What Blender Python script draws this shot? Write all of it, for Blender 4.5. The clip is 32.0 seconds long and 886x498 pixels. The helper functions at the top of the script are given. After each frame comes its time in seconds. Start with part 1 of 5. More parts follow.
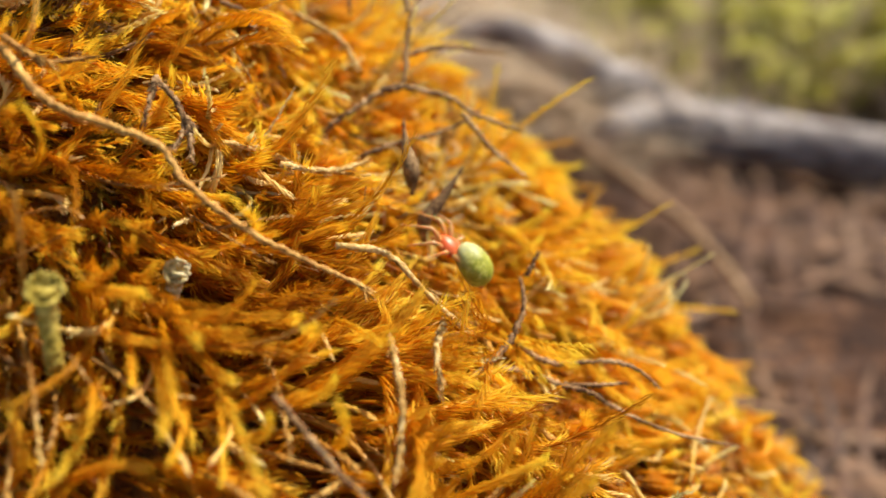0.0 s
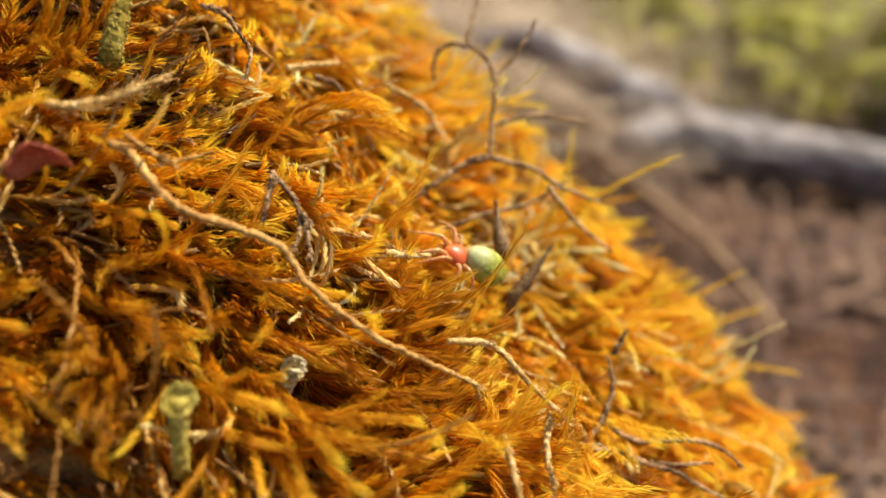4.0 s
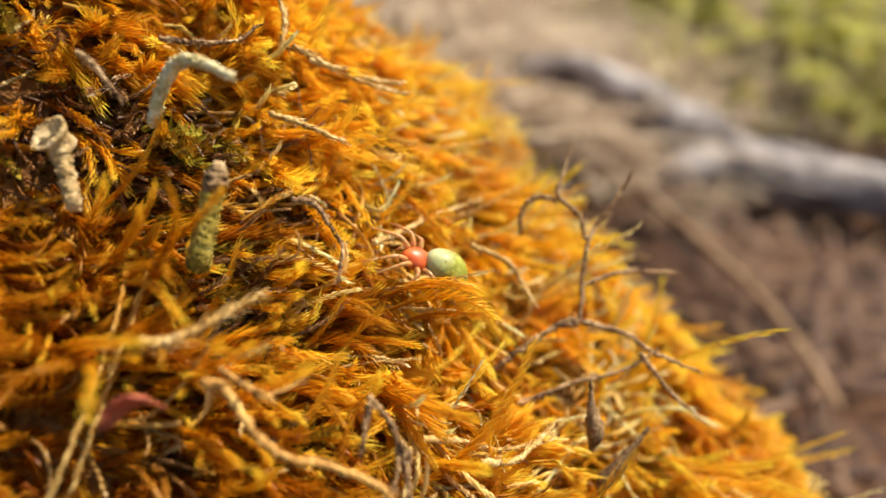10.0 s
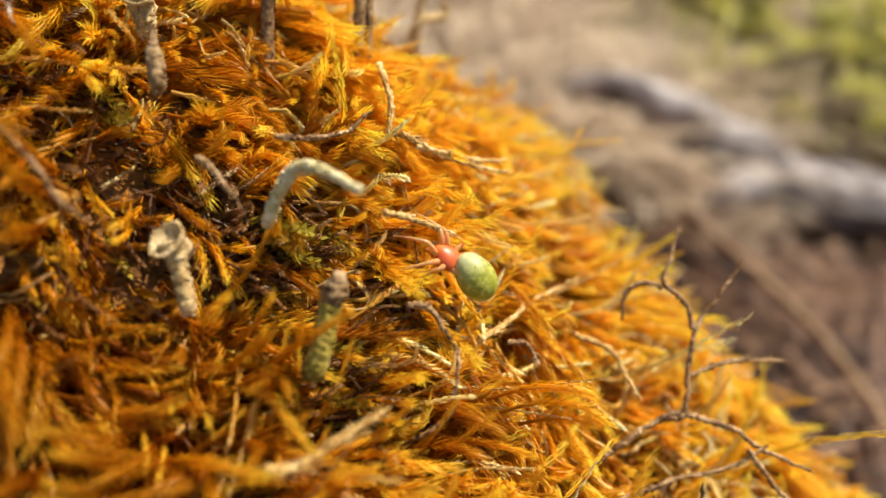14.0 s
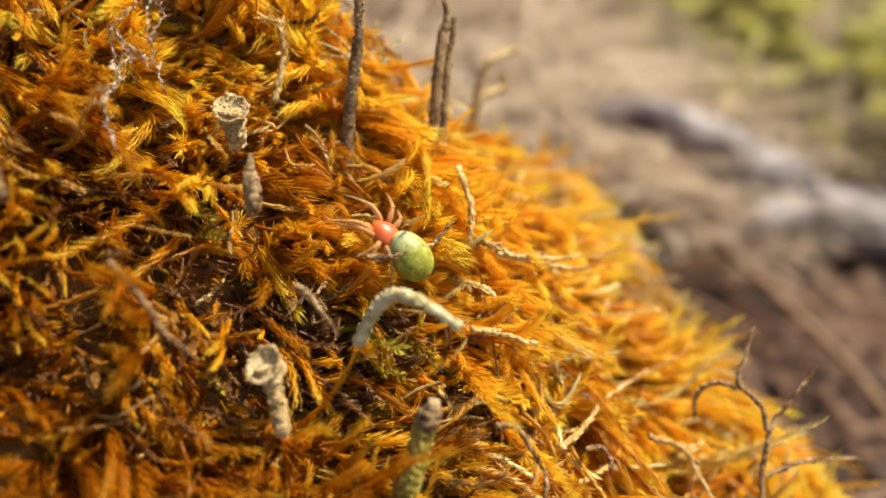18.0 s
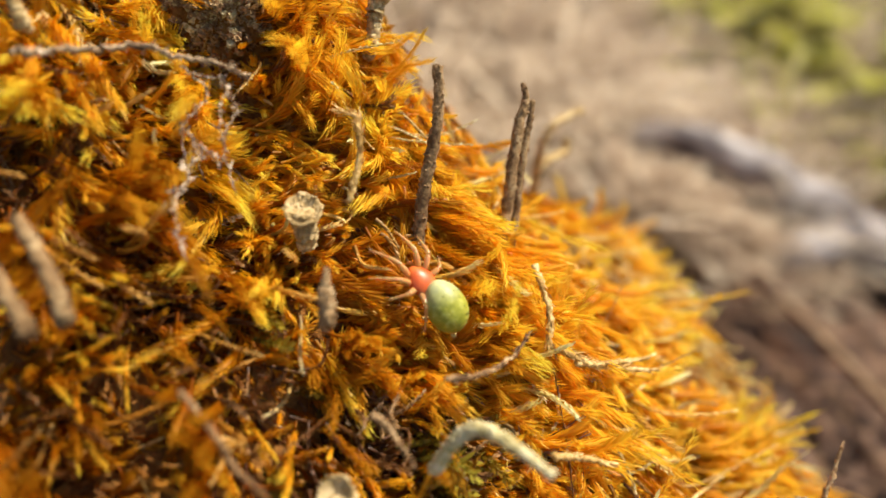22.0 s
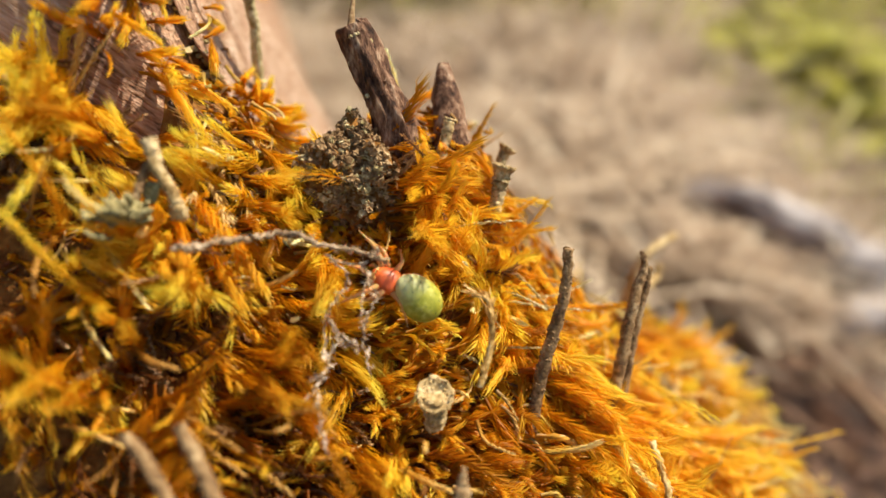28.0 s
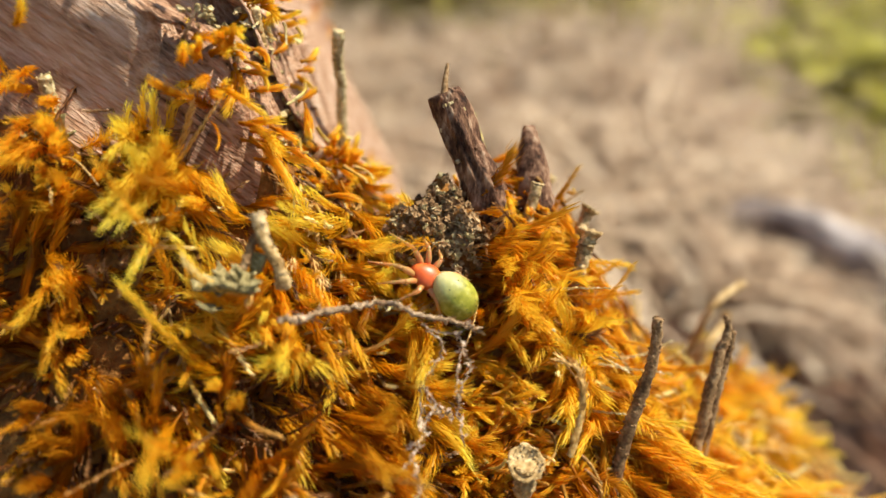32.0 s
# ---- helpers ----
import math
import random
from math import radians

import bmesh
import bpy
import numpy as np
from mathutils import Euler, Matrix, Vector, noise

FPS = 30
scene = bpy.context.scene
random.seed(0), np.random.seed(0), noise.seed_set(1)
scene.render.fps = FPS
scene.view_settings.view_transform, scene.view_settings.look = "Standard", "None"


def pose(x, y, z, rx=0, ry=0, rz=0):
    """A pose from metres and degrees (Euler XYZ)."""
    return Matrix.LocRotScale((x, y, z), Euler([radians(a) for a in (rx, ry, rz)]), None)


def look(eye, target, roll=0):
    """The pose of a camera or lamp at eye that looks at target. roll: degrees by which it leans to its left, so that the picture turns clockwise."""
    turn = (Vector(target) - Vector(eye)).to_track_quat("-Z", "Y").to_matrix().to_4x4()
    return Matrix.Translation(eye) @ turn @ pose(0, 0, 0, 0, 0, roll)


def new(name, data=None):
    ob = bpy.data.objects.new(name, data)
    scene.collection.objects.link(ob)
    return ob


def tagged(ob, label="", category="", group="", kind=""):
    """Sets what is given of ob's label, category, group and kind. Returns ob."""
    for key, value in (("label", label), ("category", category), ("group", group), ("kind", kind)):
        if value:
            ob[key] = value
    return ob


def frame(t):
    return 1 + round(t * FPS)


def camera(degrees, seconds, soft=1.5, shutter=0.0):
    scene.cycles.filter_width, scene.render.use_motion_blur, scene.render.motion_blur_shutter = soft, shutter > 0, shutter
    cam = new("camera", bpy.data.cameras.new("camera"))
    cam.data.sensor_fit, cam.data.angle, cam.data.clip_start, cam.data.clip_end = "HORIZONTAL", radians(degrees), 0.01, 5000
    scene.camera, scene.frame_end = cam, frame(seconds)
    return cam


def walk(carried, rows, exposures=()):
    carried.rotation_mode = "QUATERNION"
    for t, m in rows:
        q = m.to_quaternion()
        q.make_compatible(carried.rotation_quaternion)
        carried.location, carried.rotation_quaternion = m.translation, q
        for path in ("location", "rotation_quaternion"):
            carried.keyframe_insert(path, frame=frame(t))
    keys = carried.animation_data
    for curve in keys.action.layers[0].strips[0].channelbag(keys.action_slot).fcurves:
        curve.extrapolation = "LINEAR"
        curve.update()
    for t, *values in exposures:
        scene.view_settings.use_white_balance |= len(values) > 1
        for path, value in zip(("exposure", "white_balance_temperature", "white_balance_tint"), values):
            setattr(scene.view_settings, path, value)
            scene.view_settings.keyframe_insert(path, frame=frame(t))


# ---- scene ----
cam = camera(70.3, 32.0)
PATH = [
    (0.0, 0.00000, -0.00000, 0.08500, 58.02, 0.01, 0.01),
    (0.5, -0.00086, 0.00123, 0.08632, 57.28, -0.70, -0.02),
    (1.0, -0.00179, 0.00172, 0.08708, 57.33, -0.69, 0.09),
    (1.5, -0.00311, 0.00280, 0.08838, 57.25, -0.74, 0.31),
    (2.0, -0.00471, 0.00318, 0.08918, 56.96, -1.10, 0.20),
    (2.5, -0.00608, 0.00336, 0.08938, 56.88, -1.44, -0.27),
    (3.0, -0.00642, 0.00342, 0.08983, 57.02, -1.42, -0.41),
    (3.5, -0.00707, 0.00371, 0.09072, 56.96, -1.35, -0.24),
    (5.5, -0.01074, 0.00358, 0.09231, 56.50, -1.15, 0.13),
    (6.0, -0.01039, 0.00418, 0.09287, 56.68, -1.24, 0.44),
    (6.5, -0.01106, 0.00504, 0.09380, 56.84, -1.16, 0.75),
    (7.0, -0.01113, 0.00629, 0.09536, 57.03, -1.22, 0.81),
    (7.5, -0.01144, 0.00840, 0.09703, 56.79, -1.15, 1.28),
    (8.0, -0.01116, 0.01019, 0.09850, 56.19, -0.77, 1.41),
    (8.5, -0.01129, 0.01125, 0.09981, 55.86, -0.95, 1.68),
    (9.0, -0.01174, 0.01205, 0.10023, 55.40, -0.98, 2.00),
    (9.5, -0.01313, 0.01290, 0.10126, 55.46, -1.35, 1.80),
    (10.0, -0.01396, 0.01458, 0.10236, 55.34, -1.14, 2.24),
    (10.5, -0.01499, 0.01595, 0.10342, 55.23, -1.21, 2.46),
    (11.0, -0.01636, 0.01736, 0.10403, 55.08, -1.29, 2.41),
    (11.5, -0.01813, 0.01881, 0.10530, 54.81, -1.49, 2.35),
    (12.0, -0.01873, 0.01881, 0.10592, 54.76, -1.66, 2.40),
    (12.5, -0.01898, 0.01895, 0.10599, 54.76, -1.79, 2.64),
    (13.0, -0.01925, 0.01937, 0.10643, 54.83, -1.37, 3.41),
    (13.5, -0.02005, 0.01942, 0.10681, 54.88, -1.01, 4.19),
    (14.0, -0.02085, 0.01984, 0.10736, 54.75, -1.01, 4.43),
    (14.5, -0.02130, 0.02030, 0.10822, 54.74, -1.06, 4.42),
    (16.5, -0.02295, 0.02040, 0.11084, 54.72, -0.64, 5.49),
    (17.0, -0.02388, 0.02051, 0.11219, 54.81, -0.46, 5.85),
    (17.5, -0.02566, 0.02130, 0.11365, 55.08, -0.72, 5.62),
    (18.0, -0.02629, 0.02355, 0.11378, 54.93, -0.82, 5.72),
    (18.5, -0.02710, 0.02551, 0.11420, 54.63, -1.05, 6.00),
    (19.0, -0.02836, 0.02687, 0.11544, 54.36, -1.25, 6.38),
    (19.5, -0.02861, 0.02797, 0.11575, 54.42, -1.10, 6.69),
    (20.0, -0.02955, 0.02846, 0.11732, 55.15, -0.83, 7.19),
    (20.5, -0.03003, 0.02884, 0.11799, 55.40, -0.86, 7.34),
    (21.0, -0.03054, 0.02910, 0.11835, 55.24, -0.98, 7.72),
    (21.5, -0.03110, 0.02955, 0.11825, 54.68, -1.33, 7.77),
    (22.0, -0.03145, 0.02971, 0.11845, 54.46, -1.51, 7.94),
    (22.5, -0.03174, 0.02969, 0.11858, 54.60, -1.41, 8.28),
    (23.0, -0.03210, 0.02979, 0.11873, 54.35, -1.65, 8.97),
    (23.5, -0.03289, 0.03011, 0.11927, 54.30, -1.78, 9.43),
    (24.0, -0.03404, 0.03033, 0.12016, 54.13, -2.21, 9.66),
    (24.5, -0.03429, 0.03027, 0.12044, 54.14, -2.14, 10.24),
    (25.0, -0.03506, 0.03040, 0.12150, 54.49, -1.82, 10.95),
    (25.5, -0.03610, 0.03064, 0.12248, 54.86, -1.42, 11.47),
    (27.5, -0.03917, 0.03406, 0.12702, 54.78, -1.92, 11.61),
    (28.0, -0.03987, 0.03464, 0.12785, 55.47, -2.25, 10.97),
    (28.5, -0.04076, 0.03539, 0.12813, 56.06, -2.59, 10.76),
    (29.0, -0.04128, 0.03584, 0.12836, 56.05, -2.12, 11.96),
    (29.5, -0.04252, 0.03617, 0.12945, 56.43, -2.02, 12.33),
    (30.0, -0.04327, 0.03729, 0.12985, 56.06, -1.85, 12.65),
    (30.5, -0.04333, 0.03720, 0.12995, 55.60, -1.83, 13.06),
    (31.0, -0.04445, 0.03542, 0.13140, 55.51, -1.65, 13.59),
    (31.5, -0.04475, 0.03543, 0.13183, 55.56, -1.86, 13.31),
    (32.0, -0.04490, 0.03561, 0.13190, 55.44, -1.72, 13.38),
]
# The spider's own way over the moss.
SPIDER = [
    (0, 0.00232, 0.04159, 0.05750, 37, -1, 64),
    (0.5, 0.00020, 0.04221, 0.05835, 36, -7, 70),
    (1, -0.00157, 0.04277, 0.05960, 37, -3, 63),
    (1.5, -0.00259, 0.04262, 0.05931, 36, 7, 48),
    (2, -0.00329, 0.04218, 0.05910, 36, 4, 50),
    (2.5, -0.00302, 0.04294, 0.06041, 37, 1, 56),
    (3, -0.00368, 0.04347, 0.06168, 37, -0, 58),
    (3.5, -0.00378, 0.04364, 0.06256, 35, -12, 74),
    (5.5, -0.00922, 0.04387, 0.06629, 30, -23, 85),
    (6, -0.01107, 0.04418, 0.06656, 36, -10, 63),
    (6.5, -0.01172, 0.04557, 0.06833, 37, -2, 54),
    (7, -0.01262, 0.04676, 0.06969, 37, 5, 45),
    (7.5, -0.01297, 0.04771, 0.06946, 36, 9, 40),
    (8, -0.01189, 0.04874, 0.06967, 36, 10, 42),
    (8.5, -0.01271, 0.04961, 0.07070, 37, 7, 47),
    (9, -0.01291, 0.05020, 0.07090, 37, 9, 44),
    (9.5, -0.01393, 0.05141, 0.07266, 38, -3, 61),
    (10, -0.01476, 0.05294, 0.07397, 33, -20, 85),
    (10.5, -0.01598, 0.05394, 0.07517, 34, -18, 82),
    (11, -0.01661, 0.05451, 0.07536, 34, -17, 82),
    (11.5, -0.01723, 0.05440, 0.07531, 35, -17, 80),
    (12, -0.01817, 0.05427, 0.07672, 33, -21, 85),
    (12.5, -0.01989, 0.05442, 0.07775, 29, -26, 92),
    (13, -0.02067, 0.05445, 0.07846, 28, -27, 93),
    (13.5, -0.02029, 0.05469, 0.07920, 38, -7, 63),
    (14, -0.02089, 0.05524, 0.08001, 37, -12, 68),
    (14.5, -0.02182, 0.05576, 0.08113, 35, -16, 74),
    (16.5, -0.02736, 0.05600, 0.08554, 34, -20, 73),
    (17, -0.02835, 0.05587, 0.08681, 36, -14, 63),
    (17.5, -0.02982, 0.05641, 0.08810, 37, -13, 60),
    (18, -0.03170, 0.05845, 0.08833, 37, -12, 59),
    (18.5, -0.03333, 0.06081, 0.08968, 36, -17, 67),
    (19, -0.03351, 0.06088, 0.08924, 38, -11, 58),
    (19.5, -0.03355, 0.06148, 0.08908, 39, -2, 48),
    (20, -0.03382, 0.06097, 0.08922, 39, 2, 41),
    (20.5, -0.03411, 0.06080, 0.08912, 39, -1, 45),
    (21, -0.03450, 0.06110, 0.09001, 39, -2, 47),
    (21.5, -0.03465, 0.06125, 0.08987, 39, -6, 51),
    (22, -0.03502, 0.06163, 0.09077, 38, -10, 57),
    (22.5, -0.03532, 0.06188, 0.09156, 38, -13, 60),
    (23, -0.03587, 0.06218, 0.09228, 37, -14, 61),
    (23.5, -0.03689, 0.06276, 0.09338, 36, -17, 65),
    (24, -0.03884, 0.06337, 0.09502, 32, -26, 77),
    (24.5, -0.04044, 0.06390, 0.09632, 32, -25, 76),
    (25, -0.04257, 0.06430, 0.09793, 34, -23, 70),
    (25.5, -0.04423, 0.06435, 0.09856, 40, -9, 48),
    (27.5, -0.04612, 0.06684, 0.10029, 39, -12, 54),
    (28, -0.04688, 0.06728, 0.10079, 33, -25, 72),
    (28.5, -0.04805, 0.06782, 0.10083, 33, -25, 72),
    (29, -0.04914, 0.06844, 0.10157, 39, -14, 56),
    (29.5, -0.04961, 0.06849, 0.10199, 38, -18, 60),
    (30, -0.05119, 0.07033, 0.10367, 19, -37, 99),
    (30.5, -0.05163, 0.07021, 0.10347, 33, -26, 72),
    (31, -0.05125, 0.06885, 0.10465, 33, -27, 72),
    (31.5, -0.05124, 0.06891, 0.10461, 34, -25, 69),
    (32, -0.05125, 0.06925, 0.10442, 35, -24, 68),
]
walk(cam, [(t, pose(x, y, z, rx, ry, rz)) for t, x, y, z, rx, ry, rz in PATH])
cam.data.dof.use_dof = True
cam.data.dof.focus_distance = 0.0448
cam.data.dof.aperture_fstop = 12.0
cam.data.dof.aperture_blades = 7

# ---- light ----
SUN_AZIMUTH, SUN_HEIGHT = 58.0, 58.0
world = bpy.data.worlds.new("sky")
scene.world = world
world.use_nodes = True
sky = world.node_tree.nodes.new("ShaderNodeTexSky")
sky.sky_type, sky.sun_disc = "NISHITA", False
sky.sun_elevation, sky.sun_rotation = radians(SUN_HEIGHT), radians(SUN_AZIMUTH)
world.node_tree.links.new(sky.outputs[0], world.node_tree.nodes["Background"].inputs[0])
world.node_tree.nodes["Background"].inputs[1].default_value = 0.092
sun = new("sun", bpy.data.lights.new("sun", "SUN"))
sun.data.energy, sun.data.angle, sun.data.color = 5.0, radians(0.6), (1.0, 0.92, 0.78)
a, e = radians(SUN_AZIMUTH), radians(SUN_HEIGHT)
sun.matrix_world = look((math.sin(a) * math.cos(e), math.cos(a) * math.cos(e), math.sin(e)), (0, 0, 0))
scene.view_settings.exposure = 0.7

rng = np.random.default_rng(7)
MM = 0.001


# ---- materials ----
def material(name, rough=0.6, metal=0.0):
    m = bpy.data.materials.new(name)
    m.use_nodes = True
    nt = m.node_tree
    b = nt.nodes["Principled BSDF"]
    b.inputs["Roughness"].default_value, b.inputs["Metallic"].default_value = rough, metal
    return m, nt, b


def ramp(nt, fac, stops):
    r = nt.nodes.new("ShaderNodeValToRGB")
    els = r.color_ramp.elements
    while len(els) < len(stops):
        els.new(0.5)
    for el, (p, c) in zip(els, stops):
        el.position, el.color = p, (*c, 1)
    nt.links.new(fac, r.inputs[0])
    return r.outputs[0]


def noise_node(nt, scale, detail=4.0, rough=0.6, coords="Object", stretch=None, turn=0.0):
    tc = nt.nodes.new("ShaderNodeTexCoord")
    n = nt.nodes.new("ShaderNodeTexNoise")
    n.inputs["Scale"].default_value, n.inputs["Detail"].default_value, n.inputs["Roughness"].default_value = scale, detail, rough
    src = tc.outputs[coords]
    if turn:
        tilt = nt.nodes.new("ShaderNodeMapping")
        tilt.inputs["Rotation"].default_value = (0, radians(turn), 0)
        nt.links.new(src, tilt.inputs[0])
        src = tilt.outputs[0]
    if stretch:
        mp = nt.nodes.new("ShaderNodeMapping")
        mp.inputs["Scale"].default_value = stretch
        nt.links.new(src, mp.inputs[0])
        src = mp.outputs[0]
    nt.links.new(src, n.inputs["Vector"])
    return n.outputs["Fac"]


def mix(nt, fac, a, b, mode="MIX"):
    n = nt.nodes.new("ShaderNodeMix")
    n.data_type, n.blend_type = "RGBA", mode
    for sock, v in ((n.inputs[0], fac), (n.inputs[6], a), (n.inputs[7], b)):
        if isinstance(v, (int, float)):
            sock.default_value = v
        elif isinstance(v, tuple):
            sock.default_value = (*v, 1)
        else:
            nt.links.new(v, sock)
    return n.outputs[2]


def bump(nt, b, height, strength, distance):
    n = nt.nodes.new("ShaderNodeBump")
    n.inputs["Strength"].default_value, n.inputs["Distance"].default_value = strength, distance
    nt.links.new(height, n.inputs["Height"])
    nt.links.new(n.outputs[0], b.inputs["Normal"])


def attribute(nt, name):
    n = nt.nodes.new("ShaderNodeAttribute")
    n.attribute_name = name
    return n.outputs["Fac"]


def mottled(name, stops, scale, rough=0.7, relief=0.0, distance=0.0002, fine=None, stretch=None, island=0.0, translucent=0.0, piece=0.0, turn=0.0):
    """Colour from noise at two scales, with relief; island: how far single pieces differ."""
    m, nt, b = material(name, rough)
    big = noise_node(nt, scale, stretch=stretch, turn=turn)
    small = noise_node(nt, fine or scale * 7, stretch=stretch, turn=turn)
    f = nt.nodes.new("ShaderNodeMath")
    f.operation = "MULTIPLY_ADD"
    nt.links.new(small, f.inputs[0])
    f.inputs[1].default_value = 0.5
    g = nt.nodes.new("ShaderNodeMath")
    g.operation = "MULTIPLY"
    nt.links.new(big, g.inputs[0])
    g.inputs[1].default_value = 0.5
    nt.links.new(g.outputs[0], f.inputs[2])
    spread = nt.nodes.new("ShaderNodeMapRange")
    spread.inputs["From Min"].default_value, spread.inputs["From Max"].default_value = 0.30, 0.70
    spread.inputs["To Min"].default_value, spread.inputs["To Max"].default_value = 0.12, 0.88
    nt.links.new(f.outputs[0], spread.inputs["Value"])
    fac = spread.outputs[0]
    if piece:
        own = nt.nodes.new("ShaderNodeObjectInfo")
        add = nt.nodes.new("ShaderNodeMath")
        add.operation = "MULTIPLY_ADD"
        nt.links.new(own.outputs["Random"], add.inputs[0])
        add.inputs[1].default_value = piece
        shift = nt.nodes.new("ShaderNodeMath")
        shift.operation = "SUBTRACT"
        nt.links.new(fac, shift.inputs[0])
        shift.inputs[1].default_value = piece / 2
        nt.links.new(shift.outputs[0], add.inputs[2])
        fac = add.outputs[0]
    if island:
        geo = nt.nodes.new("ShaderNodeNewGeometry")
        h = nt.nodes.new("ShaderNodeMath")
        h.operation = "MULTIPLY_ADD"
        nt.links.new(geo.outputs["Random Per Island"], h.inputs[0])
        h.inputs[1].default_value = island
        h2 = nt.nodes.new("ShaderNodeMath")
        h2.operation = "SUBTRACT"
        nt.links.new(fac, h2.inputs[0])
        h2.inputs[1].default_value = island / 2
        nt.links.new(h2.outputs[0], h.inputs[2])
        fac = h.outputs[0]
    col = ramp(nt, fac, stops)
    nt.links.new(col, b.inputs["Base Color"])
    b.inputs["Specular IOR Level"].default_value = 0.2
    if relief:
        bump(nt, b, small, relief, distance)
    if translucent:
        t = nt.nodes.new("ShaderNodeBsdfTranslucent")
        nt.links.new(col, t.inputs["Color"])
        mx = nt.nodes.new("ShaderNodeMixShader")
        mx.inputs[0].default_value = translucent
        out = nt.nodes["Material Output"]
        nt.links.new(b.outputs[0], mx.inputs[1])
        nt.links.new(t.outputs[0], mx.inputs[2])
        nt.links.new(mx.outputs[0], out.inputs[0])
    return m


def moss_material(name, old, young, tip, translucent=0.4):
    """Golden moss: colour by the age along each shoot and by shoot tint, painted shade included."""
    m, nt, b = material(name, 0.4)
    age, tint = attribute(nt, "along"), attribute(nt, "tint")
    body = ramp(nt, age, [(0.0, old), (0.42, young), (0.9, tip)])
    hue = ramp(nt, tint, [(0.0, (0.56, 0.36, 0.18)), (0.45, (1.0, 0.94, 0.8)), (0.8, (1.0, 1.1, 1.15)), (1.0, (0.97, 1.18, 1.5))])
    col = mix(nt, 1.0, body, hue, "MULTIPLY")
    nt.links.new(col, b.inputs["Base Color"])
    b.inputs["Specular IOR Level"].default_value = 0.22
    t = nt.nodes.new("ShaderNodeBsdfTranslucent")
    nt.links.new(mix(nt, 1.0, col, (1.0, 0.92, 0.6), "MULTIPLY"), t.inputs["Color"])
    mx = nt.nodes.new("ShaderNodeMixShader")
    mx.inputs[0].default_value = translucent
    nt.links.new(b.outputs[0], mx.inputs[1])
    nt.links.new(t.outputs[0], mx.inputs[2])
    nt.links.new(mx.outputs[0], nt.nodes["Material Output"].inputs[0])
    return m


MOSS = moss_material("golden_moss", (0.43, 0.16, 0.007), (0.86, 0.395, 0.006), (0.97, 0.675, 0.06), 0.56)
HUMUS = mottled("humus", [(0.25, (0.08, 0.03, 0.007)), (0.5, (0.22, 0.092, 0.018)), (0.75, (0.38, 0.18, 0.04))], 120, 0.9, 0.8, 0.0008)
BARK = mottled("bark", [(0.2, (0.035, 0.014, 0.007)), (0.34, (0.29, 0.14, 0.07)), (0.52, (0.53, 0.31, 0.18)), (0.8, (0.74, 0.54, 0.38))], 700, 0.6, 1.0, 0.0007, fine=3400, stretch=(0.16, 1, 1), piece=0.25, turn=-34)
LITTER = mottled("litter", [(0.3, (0.010, 0.004, 0.002)), (0.5, (0.042, 0.016, 0.006)), (0.62, (0.09, 0.038, 0.016)), (0.8, (0.20, 0.11, 0.055))], 45, 0.85, 0.7, 0.002)
WOOD_GREY = mottled("weathered_wood", [(0.28, (0.075, 0.058, 0.052)), (0.42, (0.19, 0.158, 0.145)), (0.56, (0.32, 0.28, 0.255)), (0.75, (0.46, 0.41, 0.375))], 95, 0.75, 0.8, 0.001, fine=320, stretch=(0.4, 1, 1))


# ---- the shape of the mound ----
def smooth(t):
    t = np.clip(t, 0, 1)
    return t * t * (3 - 2 * t)


def mound_height(x, y):
    """Height of the moss bed over the ground plan, metres."""
    u, v = np.asarray(x) * 20, np.asarray(y) * 20
    h = 0.6307 - 0.0708 * u + 1.0022 * v - 0.2188 * u * u - 0.6786 * u * v - 0.3728 * v * v
    h = h / 20
    x, y = np.asarray(x), np.asarray(y)
    h = h + 0.006 * np.exp(-((x - 0.021) ** 2 + (y - 0.062) ** 2) / (2 * 0.014 ** 2))
    h = h - 0.022 * np.exp(-((x + 0.0575) ** 2 / (2 * 0.0035 ** 2) + (y - 0.093) ** 2 / (2 * 0.011 ** 2)))
    h = h - 0.0065 * np.exp(-((x + 0.030) ** 2 / (2 * 0.010 ** 2) + (y - 0.091) ** 2 / (2 * 0.009 ** 2)))
    for cx, cy, sx, sy, drop in ((0.009, 0.046, 0.010, 0.007, 0.005), (-0.010, 0.060, 0.007, 0.007, 0.003), (-0.0525, 0.0625, 0.003, 0.003, 0.003)):
        h = h - drop * np.exp(-((x - cx) ** 2 / (2 * sx ** 2) + (y - cy) ** 2 / (2 * sy ** 2)))
    h = h + 0.0064 * np.exp(-((x + 0.049) ** 2 / (2 * 0.0065 ** 2) + (y - 0.0785) ** 2 / (2 * 0.0035 ** 2)))
    back = 0.083 - 0.008 * smooth((-0.060 - x) / 0.004) + 1.2 * np.maximum(0, -x - 0.074) + 0.015 * np.clip((x + 0.037) / 0.02, 0, 1)
    return h - 0.045 * (np.maximum(0, y - back) / 0.035) ** 1.2


def ground_height(x, y):
    x, y = np.asarray(x, float), np.asarray(y, float)
    r = np.hypot(x, y)
    return 0.004 * np.sin(x * 31 + 1) * np.cos(y * 27) * np.clip(r * 4, 0, 1) - 0.004 - 0.014 * np.clip((x - 0.03) / 0.1, 0, 1) + 0.034 * smooth((0.075 - x) / 0.12) * smooth((y - 0.12) / 0.08)


BED = 0.0075


def woody(x, y):
    """How far the stump's wood shows through the moss."""
    return np.clip((y * 1000 - 70 - 0.12 * (x * 1000 + 79)) / 2.5, 0, 1) * np.clip((-66 - x * 1000) / 3, 0, 1)


